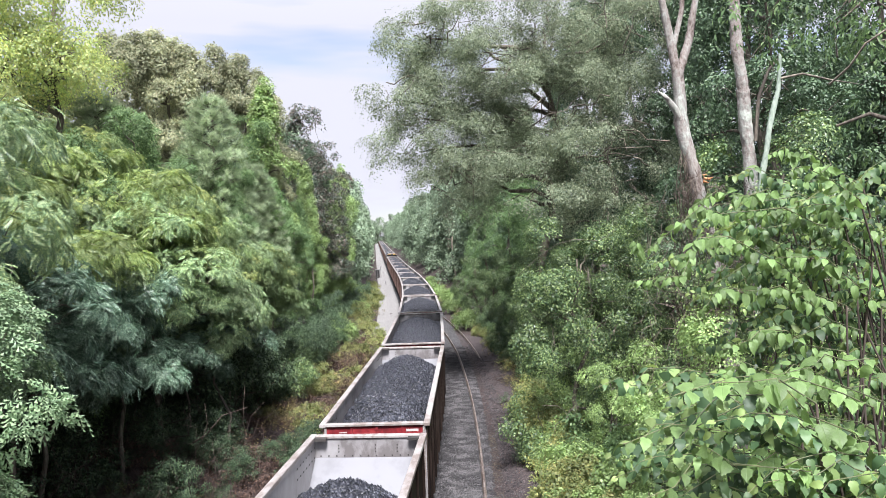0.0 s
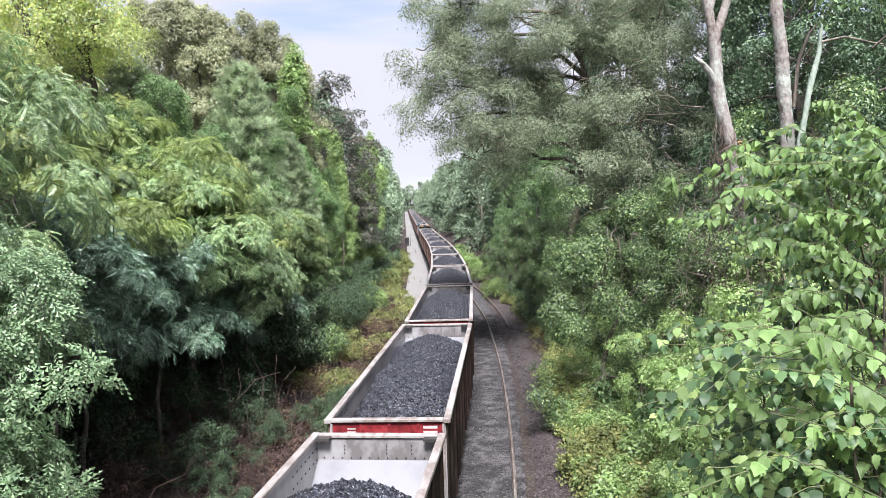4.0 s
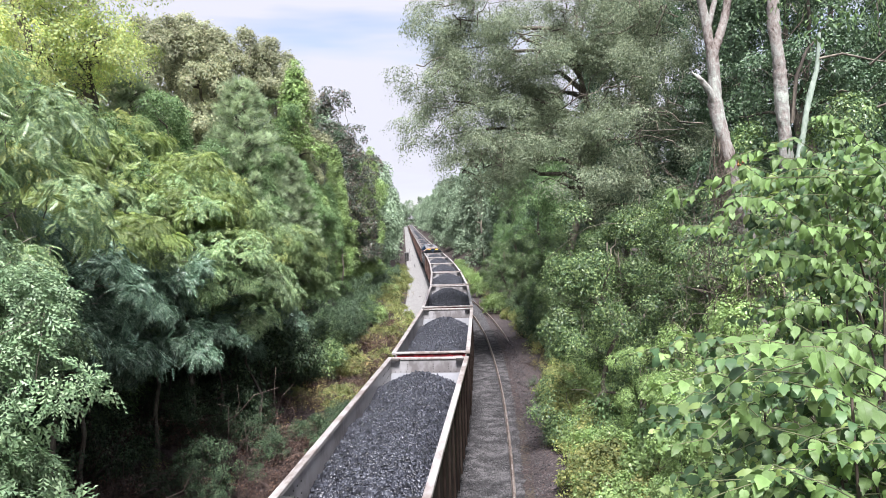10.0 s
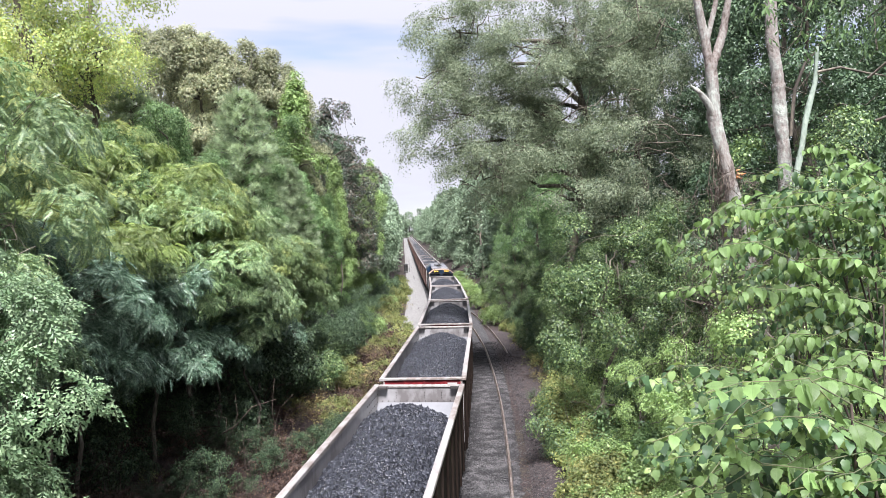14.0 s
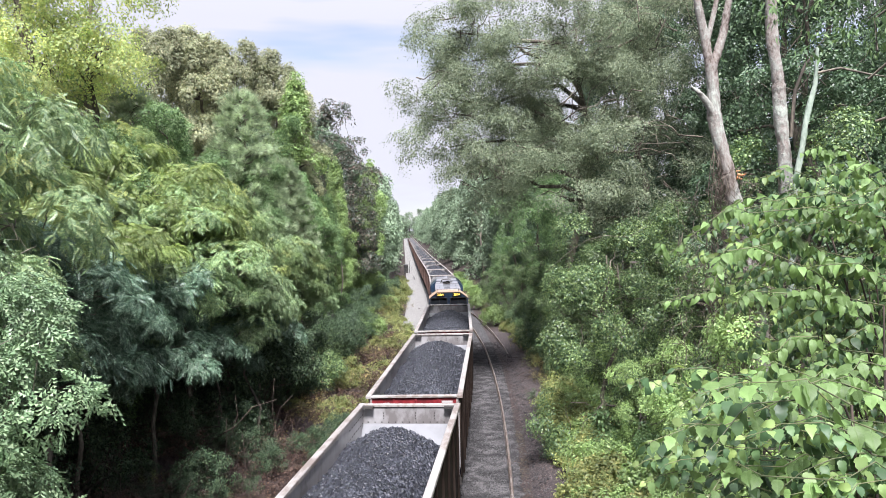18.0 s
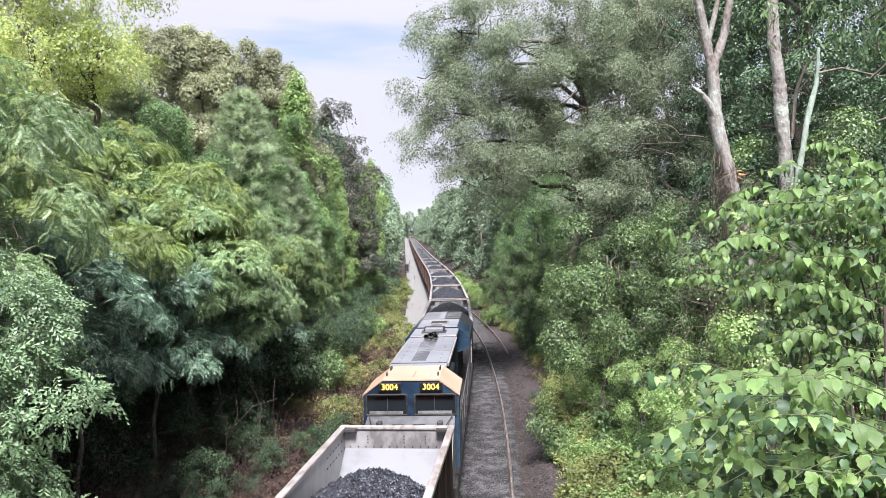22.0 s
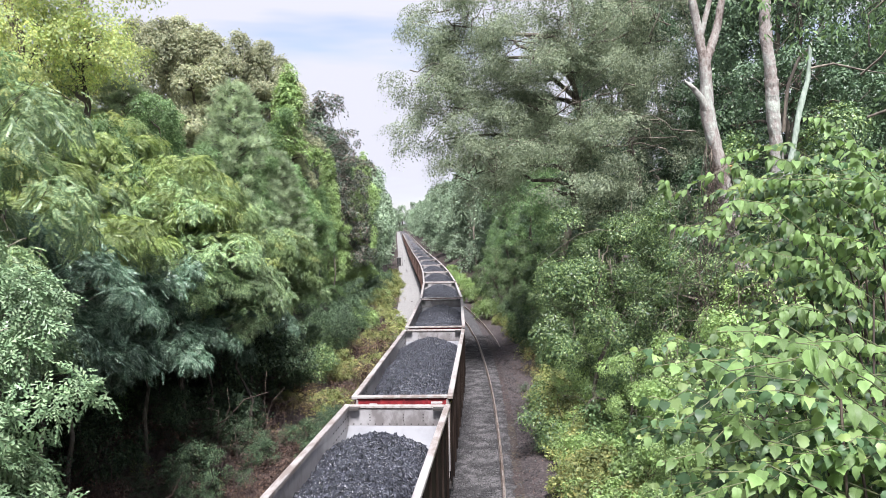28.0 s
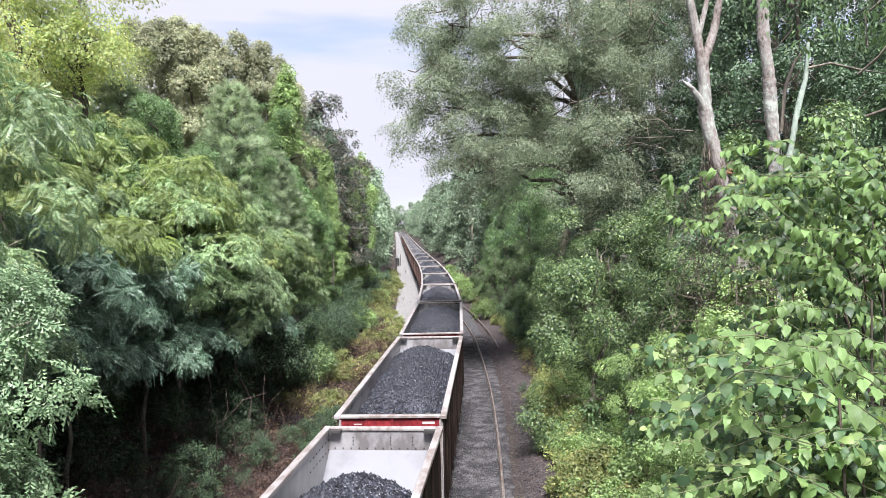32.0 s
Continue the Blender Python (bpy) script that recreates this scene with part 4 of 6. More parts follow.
for thing, s, k in TRAIN:
    if thing is None:
        thing = copy_thing(first_car, pose(*on_line(s), 0))
        for o in thing.children:
            if o.name.startswith("coal_load"):
                o.data = HEAP_LOW if k in (-1, 6, 11, 15) else HEAPS[k % 3] if k < 24 else HEAP_FAR
    cars.append((thing, s))

# relay case beside the service road
case = tagged(new("signal_case"), "weathered grey steel railway signal case on a post frame", "signal case")
part("cabinet", boxes((-0.5, 0.5, -0.4, 0.4, 0.35, 2.15), bevel=0.03), M_CASE, case)
part("cabinet_roof", boxes((-0.58, 0.58, -0.48, 0.48, 2.152, 2.24), bevel=0.02), M_CASE, case)
part("cabinet_door", boxes((-0.46, -0.02, -0.43, -0.402, 0.45, 2.05), bevel=0.01), M_BLACKISH, case)
part("cabinet_door", boxes((0.02, 0.46, -0.43, -0.402, 0.45, 2.05), bevel=0.01), M_BLACKISH, case)
part("base", boxes((-0.46, 0.46, -0.36, 0.36, -0.1, 0.349)), M_BLACKISH, case)
part("mast", boxes((0.72, 0.82, -0.05, 0.05, -0.1, 3.0)), M_BLACKISH, case)
case.matrix_basis = pose(float(line_x(176)) - 4.5, 176, ground_z(float(line_x(176)) - 4.5, 176) + 0.15)

# ---- plants ----
T_LEAF = (np.array([(0, 0, 0), (-0.33, 0.45, 0.09), (0, 1, -0.08), (0.33, 0.45, 0.09)], float), np.array([(0, 3, 2), (0, 2, 1)]))
T_LONG = (np.array([(0, 0, 0), (-0.17, 0.45, 0.05), (0, 1, -0.1), (0.17, 0.45, 0.05)], float), np.array([(0, 3, 2), (0, 2, 1)]))


def frond_shape(pairs, wide, tip=0.25):
    """A feathered frond: narrow leaflets in pairs along a drooping midrib."""
    v, t = [], []
    for i in range(pairs):
        a = (i + 0.6) / pairs
        ln = wide * (math.sin(math.pi * min(1, a * 0.85 + 0.12)) * (1 - tip) + tip * (1 - a))
        z = -0.28 * a * a
        for s in (-1, 1):
            n = len(v)
            w = 0.48 / pairs
            v += [(0, a - w * 0.3, z), (s * ln * 0.5, a + w * 0.2 + 0.06, z + 0.02), (s * ln, a + 0.16, z - 0.06), (s * ln * 0.5, a + w * 2.0 + 0.06, z + 0.02)]
            t += [(n, n + 1, n + 2), (n, n + 2, n + 3)]
    return np.array(v, float), np.array(t)


T_FROND = frond_shape(8, 0.34)
T_PINNATE = frond_shape(4, 0.36, 0.5)
T_SUMAC = frond_shape(7, 0.30, 0.4)
_nd = [(math.cos(a) * math.sin(b), math.cos(b), math.sin(a) * math.sin(b)) for a, b in zip(np.arange(11) * 2.4, np.linspace(0.15, 1.15, 11))]
T_NEEDLE = (np.array([p for d in _nd for p in ((0.042, 0, 0), (-0.042, 0, 0.042), d)], float), np.arange(33).reshape(-1, 3))


def foliage(name, material, pos, nrm, along, size, shape):
    """One mesh of many leaves: each at a place, facing nrm and pointing along."""
    tv, tt = shape
    nrm = nrm / (np.linalg.norm(nrm, axis=1, keepdims=True) + 1e-9)
    along = along - nrm * np.sum(along * nrm, axis=1, keepdims=True)
    along = along / (np.linalg.norm(along, axis=1, keepdims=True) + 1e-9)
    side = np.cross(along, nrm)
    rot = np.stack([side, along, nrm], axis=2) * size[:, None, None]
    v = np.einsum('nij,kj->nki', rot, tv) + pos[:, None]
    f = tt[None] + (np.arange(len(pos)) * len(tv))[:, None, None]
    return mesh_np(name, v.reshape(-1, 3), f.reshape(-1, 3), material)


def shell(rng, lobes, n, low=-0.55, depth=0.2, knots=11):
    """Clump middles on the skin of a crown whose lobes are made of smaller knots, with the way out of each; deep gaps stay between the knots."""
    small = []
    for c, r in lobes:
        for k in range(knots):
            d = rng.randn(3)
            d /= np.linalg.norm(d)
            if d[2] < low:
                d[2] = -d[2]
            s = 0.30 + 0.20 * rng.rand()
            small.append((np.array(c) + d * np.array(r) * (0.80 + 0.18 * rng.rand()), np.array(r) * s, d))
    w = np.array([max(r[0], 0.3) * max(r[2], 0.3) for _, r, _ in small])
    pick = rng.choice(len(small), n, p=w / w.sum())
    c = np.array([q[0] for q in small])[pick]
    r = np.array([q[1] for q in small])[pick]
    o = np.array([q[2] for q in small])[pick]
    d = rng.randn(n, 3)
    d /= np.linalg.norm(d, axis=1, keepdims=True)
    d += o * 0.7 + (0, 0, 0.25)
    d /= np.linalg.norm(d, axis=1, keepdims=True)
    rad = 1 - np.abs(rng.randn(n)) * depth
    return c + d * r * rad[:, None], d


def spread(rng, mid, out, per, rad, size, flat=0.35, droop=0.25, tilt=0.55, long=1.0):
    """Leaves over each clump: a small dome of foliage, its leaves lapping outwards and drooping at the rim."""
    n = len(mid)
    up = np.array([0, 0, 1.0])
    nrm = out * 0.8 + up * 0.6 + rng.randn(n, 3) * 0.22
    nrm /= np.linalg.norm(nrm, axis=1, keepdims=True)
    ax = out * np.array([1, 1, 0.3]) + rng.randn(n, 3) * 0.2
    ax -= nrm * np.sum(ax * nrm, axis=1, keepdims=True)
    ax /= np.linalg.norm(ax, axis=1, keepdims=True) + 1e-9
    bx = np.cross(nrm, ax)
    r = np.sqrt(rng.rand(n, per, 1))
    a = rng.rand(n, per, 1) * 6.283
    big = (rad * (0.65 + 0.7 * rng.rand(n)))[:, None, None]
    u, v = r * np.cos(a), r * np.sin(a)
    ray = u * ax[:, None] * long + v * bx[:, None]
    pos = mid[:, None] + big * (ray + nrm[:, None] * (flat * rng.randn(n, per, 1) * 0.45 - (0.35 + droop * 0.4) * r * r))
    pos[..., 2:] -= droop * big * r * r * 0.5
    ln = nrm[:, None] + ray * (0.55 + droop * 0.5) + rng.randn(n, per, 3) * tilt * 0.75
    al = ray + ax[:, None] * 0.25 + rng.randn(n, per, 3) * 0.4
    al[..., 2] -= droop
    s = size * (0.7 + 0.6 * rng.rand(n, per))
    return pos.reshape(-1, 3), ln.reshape(-1, 3), al.reshape(-1, 3), s.ravel()


def bent(rng, a, b, n=5, wob=0.08):
    a, b = np.asarray(a, float), np.asarray(b, float)
    t = np.linspace(0, 1, n)[:, None]
    p = a + (b - a) * t
    ln = np.linalg.norm(b - a)
    p[1:-1] += rng.randn(n - 2, 3) * wob * ln * 0.5
    p[:, 2] += np.sin(t[:, 0] * math.pi) * ln * 0.06
    return p


def tree(seed, tall, lobes, material, clumps, per, rad, leaf, girth=0.22, bark=None, shape=T_LEAF, low=-0.55, depth=0.2, flat=0.35, droop=0.25, tilt=0.55, long=1.0, twigs=26, lean=(0, 0), extra=None, split=True, knots=11):
    """A tree standing at its origin: a tapered trunk, limbs to each lobe, and a crown of many leaves."""
    rng = np.random.RandomState(seed)
    bark = bark or M_BARK
    th = new("tree")
    top = np.array([lean[0], lean[1], tall * 0.82])
    tp = bent(rng, (0, 0, -0.6), top, 8, 0.05)
    child("trunk", tubes_mesh("trunk", [(tp, np.linspace(girth, girth * 0.25, 8), 9)], bark), th)
    mid, out = shell(rng, lobes, clumps, low, depth, knots)
    runs = []
    for c, r in lobes:
        h = np.clip(c[2] - 0.5 * r[2], 0.2 * tall, 0.78 * tall)
        a = np.array([np.interp(h, tp[:, 2], tp[:, i]) for i in range(3)])
        run = (bent(rng, a, np.array(c) + rng.randn(3) * 0.2, 6), np.linspace(girth * 0.45, girth * 0.12, 6), 6)
        if split:
            child("limb", tubes_mesh("limb", [run], bark), th)
        else:
            runs.append(run)
    for i in rng.choice(len(mid), min(twigs, len(mid)), replace=False):
        j = int(np.argmin([np.linalg.norm(np.array(c) - mid[i]) for c, r in lobes]))
        c, r = np.array(lobes[j][0]), np.array(lobes[j][1])
        runs.append((bent(rng, c + rng.randn(3) * r * 0.4, mid[i], 6, 0.12), np.linspace(girth * 0.11, 0.008, 6), 4))
    tagged(child("branchwork", tubes_mesh("branchwork", runs, bark), th), kind="stuff")
    child("crown", foliage("crown", material, *spread(rng, mid, out, per, rad, leaf, flat, droop, tilt, long), shape), th)
    if extra:
        m2, k2, c2, p2, r2, l2 = extra
        mid, out = shell(rng, k2, c2, low, depth)
        child("young_leaves", foliage("young_leaves", m2, *spread(rng, mid, out, p2, r2, l2, flat, droop, tilt, long), shape), th)
    return th


def lobes_round(seed, tall, wide, n, base=0.35):
    """Lobes of an ordinary crown: one tall heart and others about it."""
    rng = np.random.RandomState(seed)
    res = [((0, 0, tall * (base + 1) / 2), (wide * 0.62, wide * 0.62, tall * (1 - base) / 2))]
    for i in range(n):
        a, h = rng.rand() * 6.28, base + (0.93 - base) * rng.rand()
        k = wide * (0.62 - 0.35 * max(0, h - 0.6))
        r = wide * (0.28 + 0.2 * rng.rand())
        res.append(((k * math.cos(a), k * math.sin(a), tall * h), (r, r, r * 0.8)))
    return res


def pine(seed, tall, wide):
    """A young pine: whorls of upturned branches, each thick with needle tufts."""
    rng = np.random.RandomState(seed)
    th = new("tree")
    child("trunk", tubes_mesh("trunk", [(bent(rng, (0, 0, -0.5), (0, 0, tall), 8, 0.02), np.linspace(0.2, 0.02, 8), 8)], M_BARK), th)
    runs, pos, nrm, alo = [], [], [], []
    for h in np.arange(0.36, 1.0, 0.034):
        reach = wide * min(1.0, 1.25 * (1 - h) ** 0.55) + 0.2
        for k in range(7):
            a = k * 0.897 + h * 40 + rng.rand() * 0.5
            z = tall * h + rng.randn() * 0.15
            tip = np.array([math.cos(a) * reach, math.sin(a) * reach, z + reach * 0.35 + rng.randn() * 0.15])
            p = bent(rng, (0, 0, z), tip, 5, 0.05)
            runs.append((p, np.linspace(0.035, 0.01, 5), 4))
            for q in range(int(7 + reach * 7)):
                t = 0.3 + 0.75 * rng.rand()
                at = np.array([np.interp(t, np.linspace(0, 1, 5), p[:, i]) for i in range(3)])
                d = (tip - p[0]) / np.linalg.norm(tip - p[0]) * 0.8 + np.array([0, 0, 0.55]) + rng.randn(3) * 0.45
                pos.append(at + rng.randn(3) * 0.12)
                alo.append(d)
                nrm.append(rng.randn(3))
    tagged(child("branchwork", tubes_mesh("branchwork", runs, M_BARK), th), kind="stuff")
    child("needles", foliage("needles", M_PINE, np.array(pos), np.array(nrm), np.array(alo), 0.40 + 0.18 * rng.rand(len(pos)), T_NEEDLE), th)
    return th


def bush(seed, tall, wide, material, clumps, per, rad, leaf, shape=T_LEAF, stems=9, flat=0.5, wood=None):
    """A bush: several bent stems and leafy sprays down to the ground."""
    rng = np.random.RandomState(seed)
    th = new("bush")
    lobes = [((0, 0, tall * 0.5), (wide * 0.75, wide * 0.75, tall * 0.5))]
    for i in range(6):
        a = rng.rand() * 6.28
        lobes.append(((math.cos(a) * wide * 0.6, math.sin(a) * wide * 0.6, tall * (0.3 + 0.5 * rng.rand())), (wide * 0.42, wide * 0.42, tall * 0.26)))
    mid, out = shell(rng, lobes, clumps, -0.9, 0.28)
    mid[:, 2] = np.abs(mid[:, 2])
    runs = [(bent(rng, (rng.randn() * 0.15, rng.randn() * 0.15, -0.2), mid[i], 5), np.linspace(0.022, 0.006, 5), 4) for i in rng.choice(len(mid), stems, replace=False)]
    tagged(child("stalkwork", tubes_mesh("stalkwork", runs, wood or M_TWIG), th), kind="stuff")
    child("leaves", foliage("leaves", material, *spread(rng, mid, out, per, rad, leaf, flat, 0.3, 0.6), shape), th)
    return th


def weed(seed, tall, wide, material, stems=16, per=20, leaf=0.125):
    """A clump of upright weeds: thin stems with narrow leaves all the way up."""
    rng = np.random.RandomState(seed)
    th = new("weed_clump")
    runs, pos, nrm, alo = [], [], [], []
    for i in range(stems):
        b = np.array([rng.randn() * wide * 0.5, rng.randn() * wide * 0.5, -0.15])
        t = b + np.array([rng.randn() * 0.2, rng.randn() * 0.2, tall * (0.6 + 0.5 * rng.rand())])
        p = bent(rng, b, t, 5, 0.06)
        runs.append((p, np.linspace(0.008, 0.003, 5), 3))
        for k in range(per):
            q = 0.12 + 0.9 * rng.rand() ** 0.7
            at = np.array([np.interp(q, np.linspace(0, 1, 5), p[:, j]) for j in range(3)])
            a = rng.rand() * 6.28
            pos.append(at + np.array([math.cos(a), math.sin(a), 0]) * 0.07 * rng.rand())
            alo.append((math.cos(a), math.sin(a), 0.5 * rng.randn()))
            nrm.append((rng.randn() * 0.5, rng.randn() * 0.5, 1))
    tagged(child("stalkwork", tubes_mesh("stalkwork", runs, M_STEM), th), kind="stuff")
    child("leaves", foliage("leaves", material, np.array(pos), np.array(nrm), np.array(alo), leaf * (0.7 + 0.8 * rng.rand(len(pos))), T_LONG), th)
    return th


PLANTED = []


def plant(proto, x, y, turn=0.0, size=1.0, tall=1.0, sink=0.05, label="", z=None):
    """Sets a plant, the first time the one that was built and then copies of it."""
    m = pose(x, y, (ground_z(x, y) if z is None else z) - sink, 0, 0, turn)
    if proto not in PLANTED:
        PLANTED.append(proto)
        proto.matrix_basis = m
        ob = proto
    else:
        keep = proto.scale.copy()
        proto.scale = (1, 1, 1)
        ob = copy_thing(proto, m)
        proto.scale = keep
    ob.scale = (size, size, size * tall)
    if label:
        ob["label"] = label
    return ob


# big fine-leaved tree that leans out over the line from the far bank
elm_lobes = [((-7.6, 0, 15.5), (2.6, 2.6, 2.3)), ((-5.0, -1, 19.0), (3.6, 3.4, 2.6)), ((-1.0, 0, 20.5), (4.4, 4, 3.0)), ((3.0, -1, 19.5), (4.0, 4, 3.2)),
             ((-4.4, -1.5, 13.4), (3.4, 3.0, 1.8)), ((-6.2, 0.5, 11.2), (2.6, 2.6, 1.4)), ((-1.2, -2, 15.4), (4.2, 3.4, 2.4)), ((-1.6, -2, 10.8), (4.0, 3.2, 1.7)),
             ((2.6, -2, 13.0), (3.6, 3.2, 2.2)), ((-4.8, 2, 16.4), (3.2, 3, 2)), ((2.5, -1.5, 9.0), (3.2, 2.8, 1.6)), ((-6.6, 1.0, 18.4), (2.2, 2.2, 1.8)), ((-8.8, 0, 16.6), (2.4, 2.4, 1.7)), ((-8.6, 0.6, 13.8), (2.2, 2.2, 1.3)), ((-7.4, 0, 19.8), (2.6, 2.6, 1.7)), ((-5.6, -1, 12.0), (2.6, 2.4, 1.2)), ((-3.2, -2, 17.6), (3.2, 3, 2)), ((-2.6, 1.0, 14.6), (2.6, 2.4, 1.8)), ((-2.2, -1.0, 12.8), (2.8, 2.4, 1.4))]
elm = tree(11, 24, elm_lobes, M_ELM, 6800, 40, 0.44, 0.10, 0.34, shape=T_LEAF, low=-0.85, depth=0.6, flat=0.16, droop=0.35, long=2.0, twigs=190, knots=20)
plant(elm, 8.6, 43.0)
tagged(elm, "big fine-leaved tree with grey-green drooping branches over the line", "tree")

# trees with ordinary crowns, built once and repeated
oak = tagged(tree(21, 22, lobes_round(1, 22, 4.2, 12, 0.4), M_OAK, 1300, 36, 0.56, 0.19, 0.28, tilt=0.5), "tall oak with olive-brown late summer leaves", "tree", "trees of the woods")
dark = tagged(tree(22, 20, lobes_round(5, 20, 4.6, 12, 0.12), M_DARK, 1150, 62, 0.52, 0.135, 0.25, low=-0.8), "dark green forest tree, dense to the ground", "tree", "trees of the woods")
green = tagged(tree(23, 17, lobes_round(7, 17, 3.6, 11, 0.12), M_GREEN, 900, 56, 0.48, 0.125, 0.2, low=-0.8), "mid-green leafy forest tree", "tree", "trees of the woods")
lime = tagged(tree(24, 18, lobes_round(9, 18, 2.6, 12, 0.06), M_LIME, 700, 40, 0.5, 0.19, 0.16, low=-0.9), "bright green vine-clad tree, narrow and leafy to the ground", "tree", "trees of the woods")
rust = tagged(tree(25, 21, lobes_round(12, 21, 4.8, 14, 0.25), M_RUST, 620, 36, 0.55, 0.21, 0.24, low=-0.8, tilt=0.8), "dark tree with rusty seed heads at its top", "tree", "trees of the woods")
yellow = tagged(tree(26, 18, lobes_round(14, 18, 3.6, 10, 0.42), M_YELLOW, 1250, 30, 0.40, 0.10, 0.2, droop=0.6, depth=0.35, knots=16), "tall tree with thin yellow-green drooping leaves", "tree", "trees of the woods")
far_tree = tagged(tree(27, 17, lobes_round(16, 17, 4.0, 9, 0.08), M_FAR_HAZED, 260, 22, 1.0, 0.42, 0.22, low=-0.9, twigs=4, split=False), "leafy forest tree far along the line", "tree", "trees far along the line")

for x, y, s, a in ((-23.6, 60, 1.03, 0), (-20.4, 64, 1.07, 80), (-17.8, 66, 1.02, 200), (-15.2, 69, 1.03, 140), (-27.5, 58, 0.93, 20), (-33, 56, 0.95, 70), (-16.0, 74, 1.0, 40), (-25, 74, 1.1, 260), (-22, 70, 1.05, 170)):
    plant(oak, x, y, a, s)
plant(yellow, -20.4, 36, 40, 1.40)
plant(yellow, -18.4, 40, 260, 1.46)
plant(yellow, -27.5, 41, 150, 1.40)
for x, y, s, a in ((-9.9, 72, 0.60, 30), (-9.5, 84, 0.62, 170), (-12.4, 63, 1.0, 0), (-10.4, 108, 0.90, 60), (-11.5, 122, 1.0, 100), (-9.6, 92, 0.82, 200), (-11.0, 76, 0.75, 300)):
    plant(lime, x, y, a, s)
for x, y, s, a in ((-11.6, 80, 0.98, 0), (-11.0, 88, 0.82, 120)):
    plant(rust, x, y, a, s)
for x, y, s, a in ((-15, 56, 0.72, 100), (-13, 90, 0.9, 210), (-16, 100, 0.95, 290),
                   (17, 36, 1.1, 20), (13.5, 50, 1.1, 70), (23, 34, 1.15, 130), (28, 40, 1.2, 180), (15, 62, 1.05, 240), (21, 48, 1.15, 300), (14.2, 28.5, 0.85, 10), (33, 30, 1.2, 90), (20, 25, 0.95, 150), (24.5, 46, 1.35, 15), (17.2, 55, 1.25, 75), (31, 56, 1.3, 40), (24, 62, 1.3, 100), (19, 76, 1.3, 10), (38, 44, 1.3, 200), (11.5, 76, 0.95, 200), (10, 92, 0.9, 330)):
    plant(dark, x, y, a, s)
for x, y, s, a in ((-14.6, 62, 0.98, 60), (-19, 34, 0.85, 0), (-23, 44, 0.95, 50), (-20, 52, 0.9, 160), (-14.5, 40, 0.82, 0), (-12.2, 48, 0.72, 60), (-18, 27, 0.8, 120), (-11.6, 58, 0.74, 180), (-10.8, 66, 0.7, 250), (-13.6, 30, 0.72, 310), (-14.5, 21, 0.7, 20), (-12.8, 15, 0.62, 90),
                   (9.6, 57, 0.85, 30), (9.0, 68, 0.85, 110), (8.4, 84, 0.9, 190), (26, 24, 1.1, 260)):
    plant(green, x, y, a, s)
rng = np.random.RandomState(77)
for y in np.concatenate([np.arange(100, 300, 9.0), np.arange(300, 760, 16.0)]):
    for s in (-1, 1):
        if y < 122 and s < 0:
            continue
        u = s * (9.2 + 1.6 * rng.rand()) + (1.6 if s > 0 and y < 130 else 0)
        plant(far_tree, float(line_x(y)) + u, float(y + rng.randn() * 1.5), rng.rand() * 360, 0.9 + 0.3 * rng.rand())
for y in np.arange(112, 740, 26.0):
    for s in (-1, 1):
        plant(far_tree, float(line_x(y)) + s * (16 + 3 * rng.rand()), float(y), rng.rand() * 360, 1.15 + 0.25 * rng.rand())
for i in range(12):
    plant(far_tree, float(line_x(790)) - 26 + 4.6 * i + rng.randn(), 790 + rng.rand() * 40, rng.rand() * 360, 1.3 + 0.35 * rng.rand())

# pines behind the front growth
pine_a = tagged(pine(31, 16.5, 3.2), "young pine with long soft blue-green needles", "pine tree", "pines")
plant(pine_a, -17.4, 42, 0, 0.90)
plant(pine_a, -12.9, 48, 130, 0.98)
plant(pine_a, -11.6, 55, 220, 0.80)
plant(pine_a, -21.5, 46, 60, 0.82)

# silk trees and sumacs with feathery fronds on the bank
silk = tagged(tree(41, 12, [((0, 0, 10.2), (2.4, 2.4, 1.0)), ((1.8, -0.6, 8.6), (2.0, 2.0, 0.9)), ((-1.8, 0.4, 9.0), (2.0, 2.0, 0.9)), ((0.6, -1.6, 7.4), (1.9, 1.9, 0.8)), ((-1.4, -1.2, 6.6), (1.8, 1.8, 0.8)), ((1.6, 1.2, 6.2), (1.8, 1.8, 0.8)), ((0.2, 0.5, 11.3), (1.5, 1.5, 0.8))],
                    M_FROND, 900, 10, 0.40, 0.30, 0.13, shape=T_FROND, flat=0.3, droop=0.22, tilt=0.35, twigs=40, extra=(M_LIMEFROND, [((0.4, -0.3, 11.2), (1.9, 1.9, 0.9)), ((1.9, -0.8, 8.9), (1.6, 1.6, 0.7)), ((-1.8, 0.2, 9.4), (1.6, 1.6, 0.7)), ((0.4, -1.9, 7.6), (1.4, 1.4, 0.6))], 120, 8, 0.30, 0.24)), "spreading silk tree with feathery green fronds", "tree", "silk trees on the bank")
blue = tagged(tree(42, 9.5, [((0, 0, 8.6), (2.3, 2.3, 0.8)), ((1.6, -0.9, 7.4), (1.9, 1.9, 0.7)), ((-1.6, -0.6, 7.0), (1.9, 1.9, 0.7)), ((0.4, -1.8, 6.2), (1.9, 1.9, 0.7)), ((-0.9, 1.2, 5.2), (1.9, 1.9, 0.7)), ((1.4, 0.6, 5.0), (1.6, 1.6, 0.7))],
                    M_BLUE, 720, 10, 0.40, 0.32, 0.11, shape=T_FROND, flat=0.25, droop=0.25, tilt=0.35, twigs=40), "low silk tree with blue-green feathery fronds", "tree", "silk trees on the bank")
